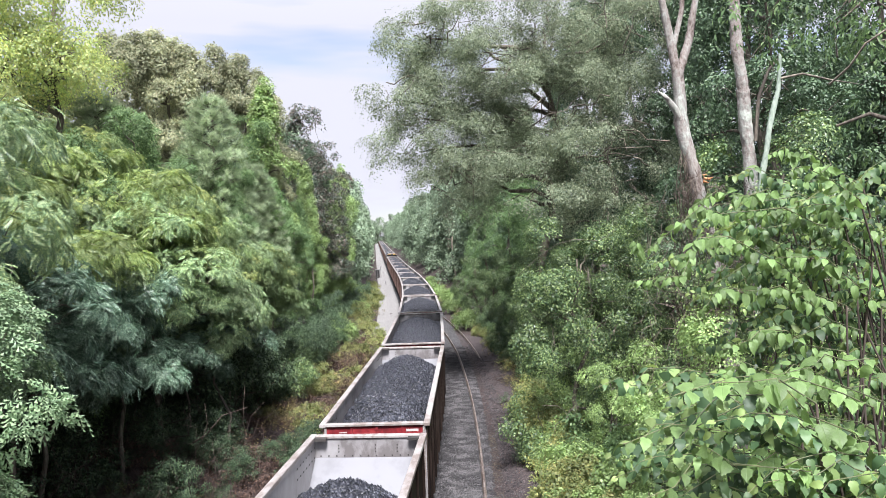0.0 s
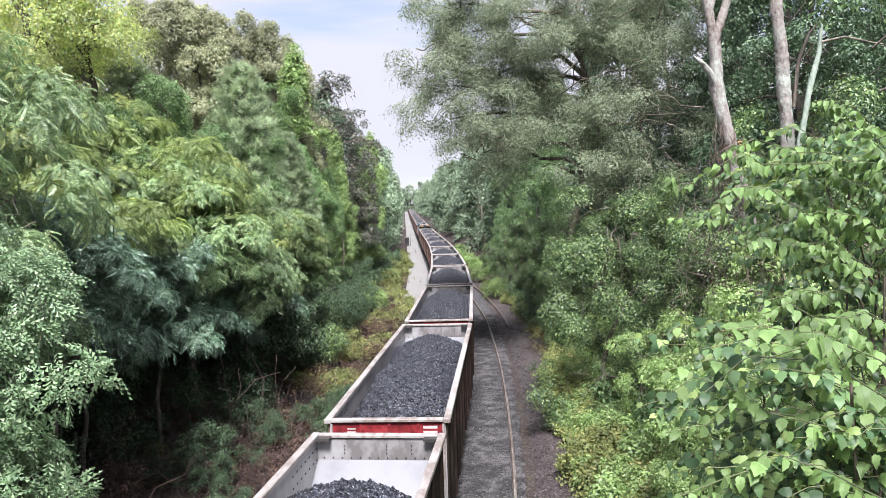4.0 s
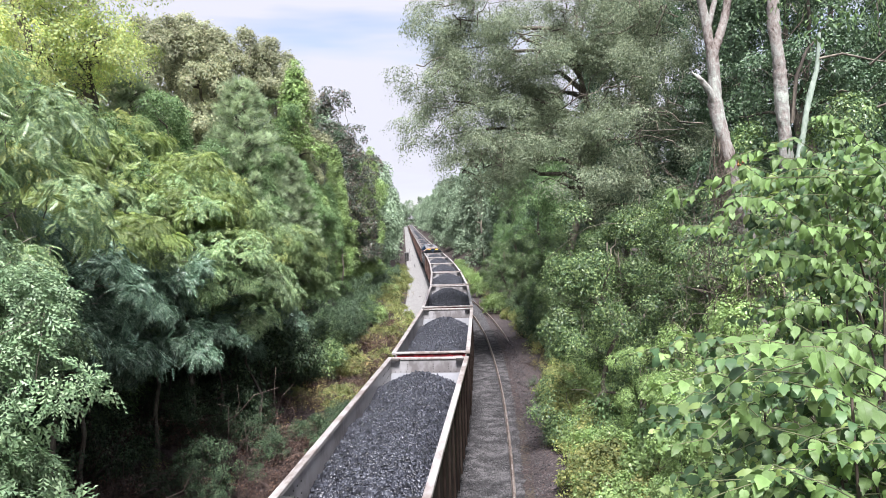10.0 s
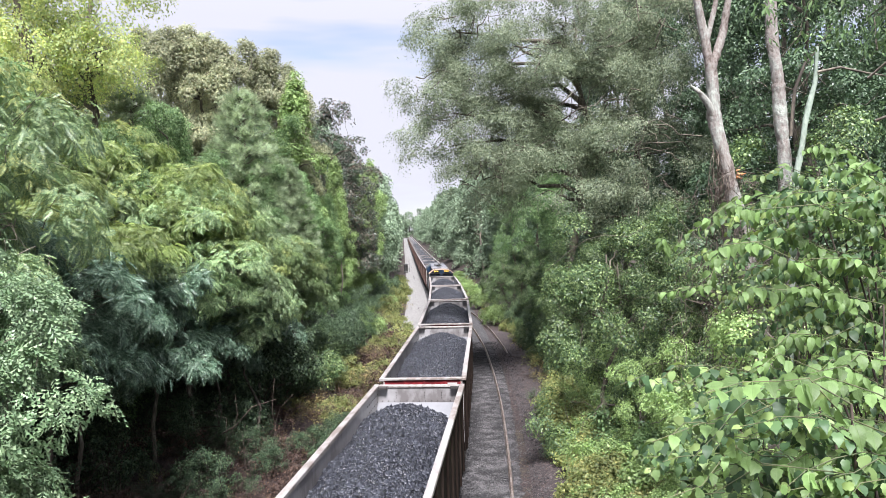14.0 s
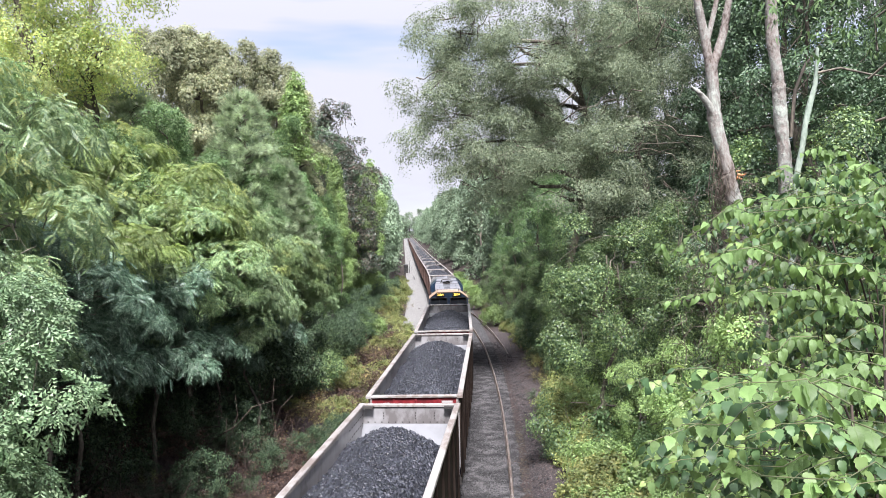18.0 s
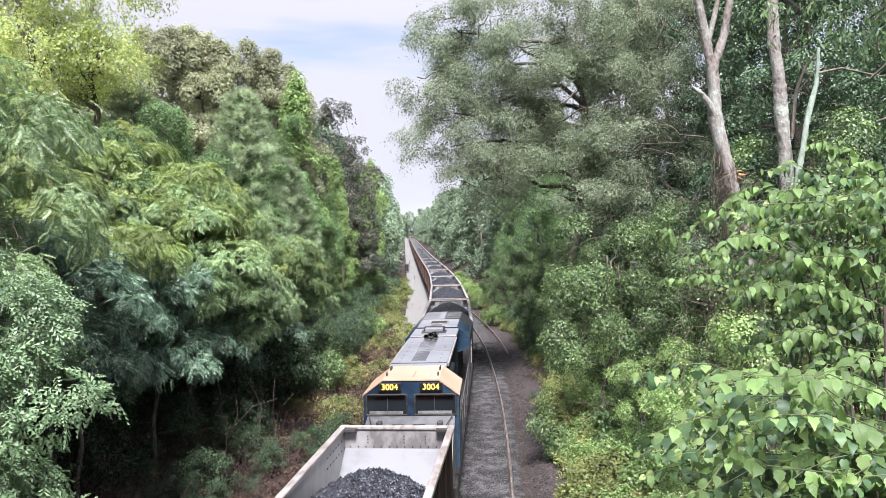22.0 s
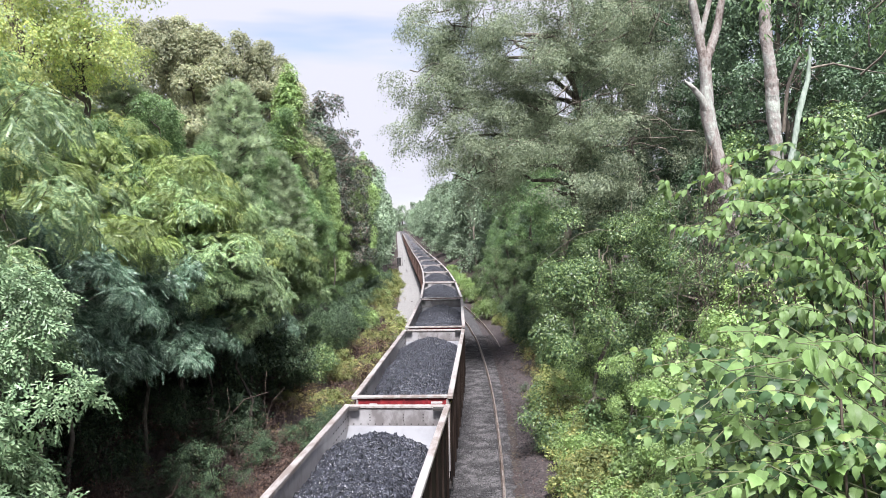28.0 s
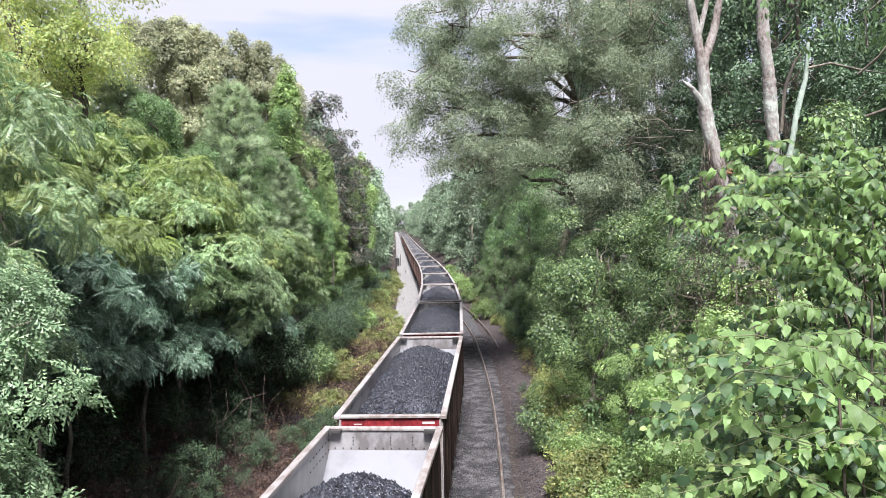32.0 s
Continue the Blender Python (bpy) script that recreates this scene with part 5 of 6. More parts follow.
for x, y, s, a in ((-10.2, 29.5, 0.86, 0), (-9.4, 32.2, 0.72, 90), (-12.4, 25, 0.74, 200), (-10.6, 35, 0.85, 140), (-10.0, 40, 0.78, 260), (-15.6, 25.5, 0.88, 30), (-9.6, 46, 0.7, 320)):
    plant(silk, x, y, a, s)
for x, y, s, a in ((-11.0, 19.6, 0.90, 0), (-12.4, 19.5, 0.9, 120), (-11.8, 24.5, 0.80, 210), (-11.6, 22.6, 0.85, 60), (-10.6, 26.5, 0.82, 290), (-14.5, 18, 0.95, 160), (-9.8, 31, 0.66, 20), (-9.2, 36, 0.6, 100)):
    plant(blue, x, y, a, s)
spray = tagged(tree(45, 9.0, [((0, 0, 8.3), (2.2, 1.8, 0.45)), ((1.8, -0.7, 7.7), (1.5, 1.3, 0.35)), ((-1.7, -0.5, 7.9), (1.5, 1.3, 0.35)), ((0.3, -1.3, 7.1), (1.6, 1.2, 0.35))],
                     M_LIMEFROND, 360, 10, 0.42, 0.30, 0.10, shape=T_FROND, flat=0.18, droop=0.2, tilt=0.3, twigs=30), "young silk tree with flat lime-green sprays", "tree", "silk trees on the bank")
for x, y, s, a in ((-11.9, 26.4, 0.98, 0), (-10.9, 30.5, 1.10, 130), (-13.8, 24.0, 1.08, 250), (-11.9, 21.8, 1.02, 60), (-16.6, 28.0, 1.15, 190), (-13.2, 31.0, 1.28, 20)):
    plant(spray, x, y, a, s)
sumac = tagged(tree(46, 10.5, [((0, 0, 9.6), (1.6, 1.6, 0.9)), ((1.2, -0.4, 8.4), (1.3, 1.3, 0.8)), ((-1.1, -0.2, 8.2), (1.3, 1.3, 0.8)), ((0.3, -0.9, 7.0), (1.4, 1.4, 0.8)), ((-0.2, 0.6, 6.0), (1.4, 1.4, 0.8))],
                     M_SUMAC, 560, 15, 0.36, 0.27, 0.09, shape=T_SUMAC, flat=0.4, droop=0.7, tilt=0.5, twigs=30, extra=(M_YELLOW, [((0, 0, 10.2), (1.5, 1.5, 0.6)), ((1.2, -0.5, 8.9), (1.1, 1.1, 0.5)), ((-1.0, -0.4, 8.7), (1.1, 1.1, 0.5))], 110, 10, 0.28, 0.24)), "sumac with drooping green leaves and yellow young tips", "tree", "sumacs on the bank")
for x, y, s, a in ((-10.6, 34.0, 1.02, 0), (-12.6, 36.5, 1.0, 100), (-9.2, 38.5, 0.82, 210), (-15.8, 30.5, 1.0, 300), (-8.9, 44.0, 0.78, 60), (-18.6, 27.0, 1.05, 20), (-12.2, 31.0, 0.86, 160), (-13.0, 22.8, 0.95, 80), (-14.4, 33.0, 1.10, 240)):
    plant(sumac, x, y, a, s)
ash = tagged(tree(43, 8.0, [((0, 0, 7.6), (1.3, 1.3, 1.0)), ((0.9, -0.7, 6.6), (1.1, 1.1, 0.7)), ((-0.8, -0.6, 6.0), (1.2, 1.2, 0.7)), ((0.7, -0.9, 5.0), (1.1, 1.1, 0.7)), ((-0.4, 0.6, 4.2), (1.2, 1.2, 0.7))],
                   M_ASH, 330, 11, 0.36, 0.27, 0.06, shape=T_PINNATE, flat=0.4, droop=0.35, tilt=0.5, twigs=12), "young ash with pale bright green pinnate leaves", "tree", "young trees by the bridge")
LITHE = [plant(ash, -7.9, 12.2, 0, 1.0), plant(ash, -9.6, 13.4, 130, 1.05)]  # young trees that nod in the wind
amber = tagged(tree(44, 10.5, [((0, 0, 8.6), (1.6, 1.6, 1.3)), ((0.8, -0.6, 7.2), (1.3, 1.3, 1.0)), ((-0.9, 0.2, 7.6), (1.3, 1.3, 1.0)), ((0.3, -0.9, 5.8), (1.3, 1.3, 0.9))],
                     M_FROND, 380, 10, 0.34, 0.27, 0.09, shape=T_FROND, flat=0.35, droop=0.5, tilt=0.45, twigs=40, extra=(M_YELLOW, [((0, 0, 9.2), (1.5, 1.5, 1.0)), ((0.8, -0.7, 7.6), (1.1, 1.1, 0.7))], 60, 8, 0.26, 0.20)), "slender silk tree with hanging green fronds", "tree", "young trees by the bridge")
LITHE.append(plant(amber, -10.2, 16.2, 0, 1.18))
plant(amber, -12.6, 27.5, 100, 0.92)
plant(amber, -8.3, 31.5, 200, 0.86)

# vine-clad mounds and walls on the far bank
mound = tagged(tree(51, 9.5, [((0, 0, 7.6), (2.0, 1.9, 1.7)), ((-0.9, -0.6, 5.6), (1.7, 1.6, 1.5)), ((1.0, -0.5, 5.4), (1.8, 1.6, 1.5)), ((0, -0.6, 3.4), (2.2, 1.8, 1.8)), ((-0.8, -0.6, 1.6), (2.0, 1.7, 1.6)), ((1.2, 0, 1.6), (1.9, 1.7, 1.6))],
                     M_IVY, 1000, 50, 0.34, 0.088, 0.12, low=-0.9, flat=0.5, tilt=0.6, knots=9), "mound of glossy vines smothering a dead tree", "vine mound", "vine mounds")
mound_lime = tagged(tree(52, 6.0, [((0, 0, 4.6), (1.8, 1.7, 1.4)), ((-0.9, -0.6, 3.2), (1.6, 1.5, 1.3)), ((1.0, -0.5, 3.0), (1.7, 1.5, 1.3)), ((0, -0.8, 1.6), (2.2, 1.8, 1.5))],
                          M_LIME, 700, 46, 0.30, 0.088, 0.10, low=-0.9, flat=0.5, tilt=0.6, knots=9), "bright green mound of creepers over bushes", "vine mound", "vine mounds")
for x, y, s, a in ((7.6, 21.5, 0.85, 0), (6.9, 26.0, 0.62, 70), (8.6, 17.5, 0.95, 140), (6.4, 17.2, 0.62, 210), (7.0, 33.5, 0.6, 300)):
    LITHE.append(plant(mound_lime, x, y, a, s))
for x, y, s, a in ((6.5, 29, 1.0, 0), (9.0, 24.5, 0.9, 70), (8.6, 36, 0.86, 150), (8.2, 42, 0.86, 210), (7.8, 50, 0.8, 300), (7.9, 59, 0.85, 20), (7.4, 68, 0.8, 110), (6.6, 78, 0.8, 200), (10.2, 31, 0.9, 260), (10.8, 21, 1.0, 90)):
    plant(mound, x, y, a, s)

# bushes and weeds on both banks
bush_green = tagged(bush(61, 1.9, 1.3, M_GREEN, 120, 28, 0.28, 0.115), "leafy green bush on the bank", "bush", "bushes on the banks")
bush_dark = tagged(bush(62, 2.4, 1.6, M_UNDER, 170, 36, 0.32, 0.085), "dark glossy green bush on the bank", "bush", "bushes on the banks")
bush_lime = tagged(bush(63, 1.7, 1.2, M_LIME, 120, 28, 0.26, 0.11), "bright green bush on the bank", "bush", "bushes on the banks")
bush_olive = tagged(bush(68, 1.5, 1.3, M_WEED, 100, 26, 0.28, 0.12), "olive-green bush with yellowing leaves", "bush", "bushes on the banks")
bush_ivy = tagged(bush(64, 1.5, 1.5, M_IVY, 150, 34, 0.28, 0.085), "low tangle of ivy and creepers", "creepers", "bushes on the banks")
weed_green = tagged(weed(65, 1.15, 0.75, M_WEED), "tall green weeds beside the line", "weeds", "weeds beside the line")
weed_gold = tagged(weed(66, 1.15, 0.8, M_GOLD, 15, 18, 0.11), "yellowing weeds beside the line", "weeds", "weeds beside the line")
brown_bush = tagged(bush(67, 1.2, 1.2, M_DEADLEAF, 60, 9, 0.22, 0.08, stems=30, wood=M_BRUSH), "dry brown brush with bare twigs", "brush", "dry brush on the bank")

brown_bush.name, bush_ivy.name, bush_olive.name = "dry_brush", "creeper_tangle", "olive_shrub"
rng = np.random.RandomState(5)


def scatter(protos, n, y0, y1, u0, u1, s0, s1, bias=1.0):
    for i in range(n):
        y = y0 + (y1 - y0) * rng.rand() ** bias
        u = u0 + (u1 - u0) * rng.rand()
        plant(protos[rng.randint(len(protos))], float(line_x(y)) + u, float(y), rng.rand() * 360, s0 + (s1 - s0) * rng.rand())


scatter([bush_dark, bush_dark, bush_ivy], 24, 38, 66, -9.6, -8.0, 0.9, 1.4)
scatter([bush_green, bush_lime, bush_dark], 18, 60, 130, -9.6, -6.4, 0.9, 1.4)
scatter([bush_dark, bush_green], 10, 18, 33, -14.0, -10.5, 0.9, 1.3)
scatter([bush_dark, bush_dark, bush_dark, bush_dark], 30, 31.5, 42, -13.0, -8.9, 0.9, 1.6)
scatter([bush_dark, bush_dark, brown_bush], 24, 24, 33, -14.0, -7.6, 0.45, 0.95)
scatter([brown_bush, weed_gold, brown_bush, brown_bush, weed_gold, bush_olive], 80, 33, 70, -8.2, -3.8, 0.5, 1.1)
scatter([weed_gold, bush_olive, brown_bush, brown_bush], 26, 42, 70, -6.5, -3.4, 1.0, 1.4)
scatter([weed_gold, bush_olive, weed_gold, weed_green], 40, 36, 62, -7.4, -3.8, 0.5, 0.95)
scatter([weed_green, weed_gold, bush_olive], 40, 64, 150, -7.2, -5.0, 0.9, 1.4)
scatter([weed_gold, bush_dark, brown_bush, brown_bush], 12, 29, 36, -8.5, -4.2, 0.5, 0.85)
scatter([brown_bush], 40, 17, 33, -13, -4.2, 0.6, 1.15)
scatter([bush_dark, bush_dark, brown_bush, brown_bush, weed_green], 28, 19, 34, -12.5, -4.6, 0.3, 0.65)
scatter([bush_dark, brown_bush, brown_bush, brown_bush, weed_green], 36, 19, 33, -9.5, -4.3, 0.28, 0.62)
scatter([weed_green, weed_gold, bush_olive], 80, 28, 72, 5.5, 7.4, 0.6, 1.0)
scatter([weed_green, weed_gold, bush_lime], 30, 62, 150, 4.4, 7.0, 0.9, 1.35)
scatter([weed_gold, weed_green, bush_olive, bush_lime, weed_gold], 90, 17, 34, 5.8, 8.2, 0.5, 1.0)
scatter([weed_gold, bush_olive, bush_lime, weed_gold, weed_green], 60, 22, 40, 5.5, 7.4, 0.45, 0.9)
scatter([bush_lime, bush_ivy, bush_green, bush_lime], 36, 16, 34, 7.2, 10.5, 0.8, 1.25)
scatter([bush_ivy, bush_dark, bush_green], 24, 32, 78, 7.0, 9.0, 0.8, 1.3)
scatter([bush_ivy, bush_lime], 16, 9, 17, 6.6, 10.5, 0.8, 1.25)


bush_pale = tagged(bush(69, 1.2, 0.9, M_PALEYEL, 70, 22, 0.2, 0.085), "small pale yellow-green shrub on the bank", "bush", "bushes on the banks")
plant(bush_pale, 6.3, 27.0, 0, 0.7)
weed_dark = tagged(weed(70, 1.0, 0.3, M_DARK, 18, 22, 0.10), "dark feathery weed growing beside the side track", "weeds", "weeds beside the line")
plant(weed_dark, 3.95, 28.5, 0, 0.95)
plant(weed_dark, 4.6, 39.0, 60, 0.7)
plant(weed_dark, 4.9, 34.0, 160, 0.5)

# dead brush and bare stems on the bank by the bridge
def twig_heap(name, n, u0, u1, y0, y1, lo, hi, seed, rise=0.5, material=M_BRUSH):
    g = np.random.RandomState(seed)
    runs = []
    for i in range(n):
        y = y0 + (y1 - y0) * g.rand()
        x = float(line_x(y)) + u0 + (u1 - u0) * g.rand()
        z = ground_z(x, y)
        ln = lo + (hi - lo) * g.rand() ** 2
        d = np.array([g.randn(), g.randn(), abs(g.randn()) * rise + 0.08])
        d /= np.linalg.norm(d)
        r = 0.006 + 0.007 * g.rand() * ln
        runs.append((bent(g, (x, y, z + 0.02), np.array([x, y, z + 0.02]) + d * ln, 5, 0.18), np.linspace(r, r * 0.4, 5), 4))
    return new(name, tubes_mesh(name, runs, material))


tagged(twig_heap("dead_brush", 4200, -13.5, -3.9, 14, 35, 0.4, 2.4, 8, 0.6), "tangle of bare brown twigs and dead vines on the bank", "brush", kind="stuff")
tagged(twig_heap("fallen_sticks", 320, 3.9, 7.4, 18, 55, 0.3, 1.6, 9, 0.12), "fallen sticks on the dirt beside the side track", "sticks", kind="stuff")
tagged(twig_heap("bare_stems", 130, -11.5, -6.5, 15, 36, 1.5, 4.2, 10, 2.4), "thin bare stems of the undergrowth", "stalkwork", kind="stuff")

g = np.random.RandomState(12)
n = 11000
yy = 14 + 22 * g.rand(n)
xx = line_x(yy) - 3.6 - 10 * g.rand(n)
pp = np.column_stack([xx, yy, height(xx, yy) + 0.02 + 0.05 * g.rand(n)])
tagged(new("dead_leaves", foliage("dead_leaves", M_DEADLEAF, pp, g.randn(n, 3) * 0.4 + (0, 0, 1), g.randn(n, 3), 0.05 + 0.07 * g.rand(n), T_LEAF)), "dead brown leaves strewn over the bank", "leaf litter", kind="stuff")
n = 2600
yy = 17 + 40 * g.rand(n)
xx = line_x(yy) + 4.2 + 3.2 * g.rand(n)
pp = np.column_stack([xx, yy, height(xx, yy) + 0.02 + 0.03 * g.rand(n)])
tagged(new("leaf_litter", foliage("leaf_litter", M_DEADLEAF, pp, g.randn(n, 3) * 0.35 + (0, 0, 1), g.randn(n, 3), 0.04 + 0.05 * g.rand(n), T_LEAF)), "brown leaf litter in the side track", "leaf litter", kind="stuff")

# two dead pale trunks on the near bank
def gnarled(points, radii, sides, seed, knob=0.09, name="trunk", bark=M_PALE):
    """A trunk's skin: the bent tube with ridges, hollows and flaking bark."""
    g = np.random.RandomState(seed)
    pts, radii = np.asarray(points, float), np.asarray(radii, float)
    at = np.concatenate([[0], np.cumsum(np.linalg.norm(np.diff(pts, axis=0), axis=1))])
    t = np.linspace(0, at[-1], max(8, int(at[-1] / 0.09)))
    p = np.column_stack([np.interp(t, at, pts[:, i]) for i in range(3)])
    p += 0.016 * np.column_stack([np.sin(t * 3.1 + seed), np.sin(t * 2.3), np.zeros(len(t))])
    r = np.interp(t, at, radii) * (1 + 0.05 * np.sin(t * 2.7 + seed) + 0.03 * g.randn(len(t)))
    v, f = tube(p, r, sides)
    mid = np.repeat(p, sides, axis=0)
    ring = np.tile(np.arange(sides), len(t)) * 2 * math.pi / sides
    along = np.repeat(t, sides)
    bump = 1 + knob * (0.6 * np.sin(ring * 3 + along * 1.3 + seed) * np.sin(along * 2.1) + 0.4 * np.sin(ring * 7 + along * 4.0) + 0.35 * g.randn(len(ring)))
    return mesh_np(name, mid + (v - mid) * bump[:, None], f, bark, True)



snag = tagged(new("dead_tree"), "dead pale grey trunk, forked, with a broken limb", "dead tree", "dead trees")
child("trunk", gnarled(*([(8.5, 19, 3.0), (8.2, 19, 6.4), (7.85, 19, 8.8), (7.45, 19, 10.4), (7.12, 19, 12.0), (7.06, 19, 13.3)], [0.235, 0.215, 0.195, 0.18, 0.17, 0.15], 18), 3), snag)
child("limb", gnarled([(7.08, 19, 13.1), (6.86, 19, 14.2), (6.62, 18.9, 15.5), (6.1, 18.8, 17.4)], [0.12, 0.105, 0.085, 0.04], 12, 5, 0.10, "limb"), snag)
child("limb", gnarled([(7.08, 19, 13.1), (7.42, 19.1, 14.1), (7.70, 19.1, 15.4), (7.9, 19, 17.6)], [0.12, 0.10, 0.08, 0.04], 12, 5, 0.10, "limb"), snag)
child("limb", gnarled([(7.0, 18.98, 13.9), (7.2, 18.95, 14.9), (7.25, 18.95, 16)], [0.07, 0.06, 0.04], 12, 5, 0.10, "limb"), snag)
child("broken_limb", gnarled([(7.10, 18.95, 11.9), (6.92, 18.85, 12.25), (6.66, 18.8, 12.55), (6.46, 18.78, 12.70)], [0.10, 0.085, 0.06, 0.02], 10, 6, 0.14, "broken_limb"), snag)
child("torn_wood", tubes_mesh("torn_wood", [([(7.62, 18.84, 10.42), (7.74, 18.80, 10.40), (7.84, 18.78, 10.43)], [0.05, 0.035, 0.010], 6), ([(7.6, 18.83, 10.34), (7.73, 18.8, 10.30)], [0.045, 0.012], 5), ([(7.6, 18.83, 10.5), (7.70, 18.8, 10.53)], [0.03, 0.008], 5)], M_BREAK), snag, "torn orange wood")
snag2 = tagged(new("dead_tree"), "straight pale grey dead trunk with peeling bark", "dead tree", "dead trees")
child("trunk", gnarled(*([(10.3, 21, 3.2), (10.1, 21, 7.0), (9.9, 21, 10.2), (9.78, 21, 12.4), (9.62, 21, 14.0), (9.48, 21, 16.2), (9.4, 21, 18.5)], [0.23, 0.21, 0.19, 0.18, 0.165, 0.15, 0.12], 18), 8), snag2)
child("limb", tubes_mesh("limb", [([(10.0, 20.9, 11.6), (10.1, 20.8, 12.9), (10.35, 20.7, 13.6), (10.7, 20.6, 14.0)], [0.06, 0.05, 0.04, 0.015], 6)], M_BARK), snag2)
snag3 = tagged(new("dead_sapling"), "leaning dead sapling covered with pale green lichen", "dead tree", "dead trees")
child("trunk", gnarled(*([(9.4, 20, 4.0), (9.55, 20, 8.0), (9.75, 20, 10.6), (9.95, 20, 11.7), (10.25, 20, 12.9), (10.34, 20, 13.9)], [0.09, 0.085, 0.08, 0.075, 0.065, 0.04], 12), 11, 0.16, bark=M_LICHEN), snag3)
child("limb", tubes_mesh("limb", [([(10.3, 20, 13.2), (10.9, 19.9, 13.3), (11.6, 19.8, 13.1), (12.4, 19.6, 12.9)], [0.04, 0.035, 0.025, 0.01], 5)], M_BARK), snag3)

# dry vine tangle round the first dead trunk
g = np.random.RandomState(15)
runs = []
for i in range(150):
    a = np.array([7.4 + g.randn() * 0.8, 18.6 + g.randn() * 0.4, 5.5 + g.rand() * 5])
    runs.append((bent(g, a, a + np.array([g.randn() * 0.5, g.randn() * 0.3, -0.4 - 1.6 * g.rand()]), 9, 0.22), np.linspace(0.009, 0.004, 9), 4))
for i in range(90):
    a = np.array([9.0 + g.randn() * 0.9, 16.5 + g.randn() * 0.5, 6.6 + g.rand() * 1.4])
    runs.append((bent(g, a, a + g.randn(3) * (0.9, 0.4, 0.5), 9, 0.22), np.linspace(0.009, 0.004, 9), 4))
tagged(new("dry_vines", tubes_mesh("dry_vines", runs, M_TWIG)), "tangle of dry brown vines hanging round the dead trunk", "vines", kind="stuff")

def climber(name, foot, top, n, wide, seed, material=M_IVY):
    """Ivy that climbs a dead trunk: thick low down, ragged at its upper end."""
    g = np.random.RandomState(seed)
    foot, top = np.array(foot, float), np.array(top, float)
    q = g.rand(n) ** 1.35
    a = g.rand(n) * 6.283
    r = wide * (1.15 - 0.75 * q) * (0.7 + 0.5 * g.rand(n))
    out = np.column_stack([np.cos(a), np.sin(a), np.zeros(n)])
    pos = foot + (top - foot) * q[:, None] + out * r[:, None]
    th = tagged(new(name), "ivy climbing the pale trunk of a dead tree", "ivy", "ivy on the dead trunks")
    stems = [(bent(g, foot + out[i] * 0.2, pos[i], 7, 0.05), np.linspace(0.016, 0.004, 7), 4) for i in range(14)]
    tagged(child("stalkwork", tubes_mesh("stalkwork", stems, M_TWIG), th), kind="stuff")
    child("leaves", foliage("leaves", material, pos, out + (0, 0, 0.5) + g.randn(n, 3) * 0.5, g.randn(n, 3) * 0.6 + (0, 0, -0.8), 0.06 + 0.06 * g.rand(n), T_LEAF), th)
    return th


climber("climbing_ivy", (8.35, 19, 4.6), (7.75, 18.95, 9.6), 1500, 0.62, 31)
climber("climbing_ivy", (10.2, 21, 4.6), (9.97, 20.95, 9.4), 1300, 0.60, 32)
roots = []
g = np.random.RandomState(33)
for i in range(34):
    a = np.array([7.18 + g.randn() * 0.10, 18.9 + g.randn() * 0.12, 11.2 - 1.2 * g.rand()])
    roots.append((bent(g, a, a + np.array([0.15 + g.randn() * 0.12, g.randn() * 0.1, -1.2 - 1.6 * g.rand()]), 9, 0.09), np.linspace(0.009, 0.003, 9), 4))
tagged(new("hanging_roots", tubes_mesh("hanging_roots", roots, M_TWIG)), "brown aerial roots hanging beside the dead trunk", "vines", kind="stuff")

# tree by the bridge whose twigs hang into the view
hang = tagged(tree(71, 9, [((-1.9, 0.4, 7.0), (1.2, 1.3, 1.0)), ((-1.3, 0.9, 8.4), (1.5, 1.5, 1.2)), ((0.2, 0.5, 8.0), (1.8, 1.8, 1.4)), ((-0.5, -0.4, 5.9), (1.0, 1.2, 0.8))],
                    M_GREEN, 300, 16, 0.2, 0.10, 0.14, shape=T_LONG, flat=0.4, droop=0.9), "green tree by the bridge with drooping leafy twigs", "tree")
LITHE.append(plant(hang, 7.2, 8.2))


# ---- leafy shrub close by the bridge: every branch sways in the wind ----
def heart_leaf(name, broad, fold, curl, lobed=True):
    """A single broad leaf with a pointed tip, folded at its midrib, arched along it, on a short stalk."""
    half = [(0.18, -0.06), (0.38, 0.05), (0.50, 0.26), (0.40, 0.42), (0.44, 0.60), (0.25, 0.80), (0.11, 0.97)]
    if not lobed:
        half = [(0.16, -0.03), (0.33, 0.06), (0.44, 0.22), (0.47, 0.42), (0.42, 0.63), (0.29, 0.82), (0.12, 0.97)]
    rib = [0.0, 0.12, 0.26, 0.42, 0.60, 0.78, 0.94, 1.10]

    def drop(y):
        return 0.10 * math.sin(min(1, max(0, y)) * 2.2) - curl * max(y, 0) ** 2
    v = [(0, y, drop(y)) for y in rib]
    f = []
    for s in (-1, 1):
        n = len(v)
        v += [(s * x * broad, y, drop(y) + fold * x * broad - 0.35 * (x * broad) ** 2 + 0.018 * math.sin(y * 13 + 2 * s)) for x, y in half]
        for i in range(7):
            q = [(i, n + i, i + 1)] + ([(i + 1, n + i, n + i + 1)] if i < 6 else [])
            f += [t if s < 0 else t[::-1] for t in q]
    n = len(v)
    v += [(-0.014, -0.35, 0.02), (0.014, -0.35, 0.02), (0.014, 0.0, 0.0), (-0.014, 0.0, 0.0)]
    f += [(n, n + 1, n + 2), (n, n + 2, n + 3)]
    return mesh_np(name, np.array(v, float), np.array(f), M_BIG, True)


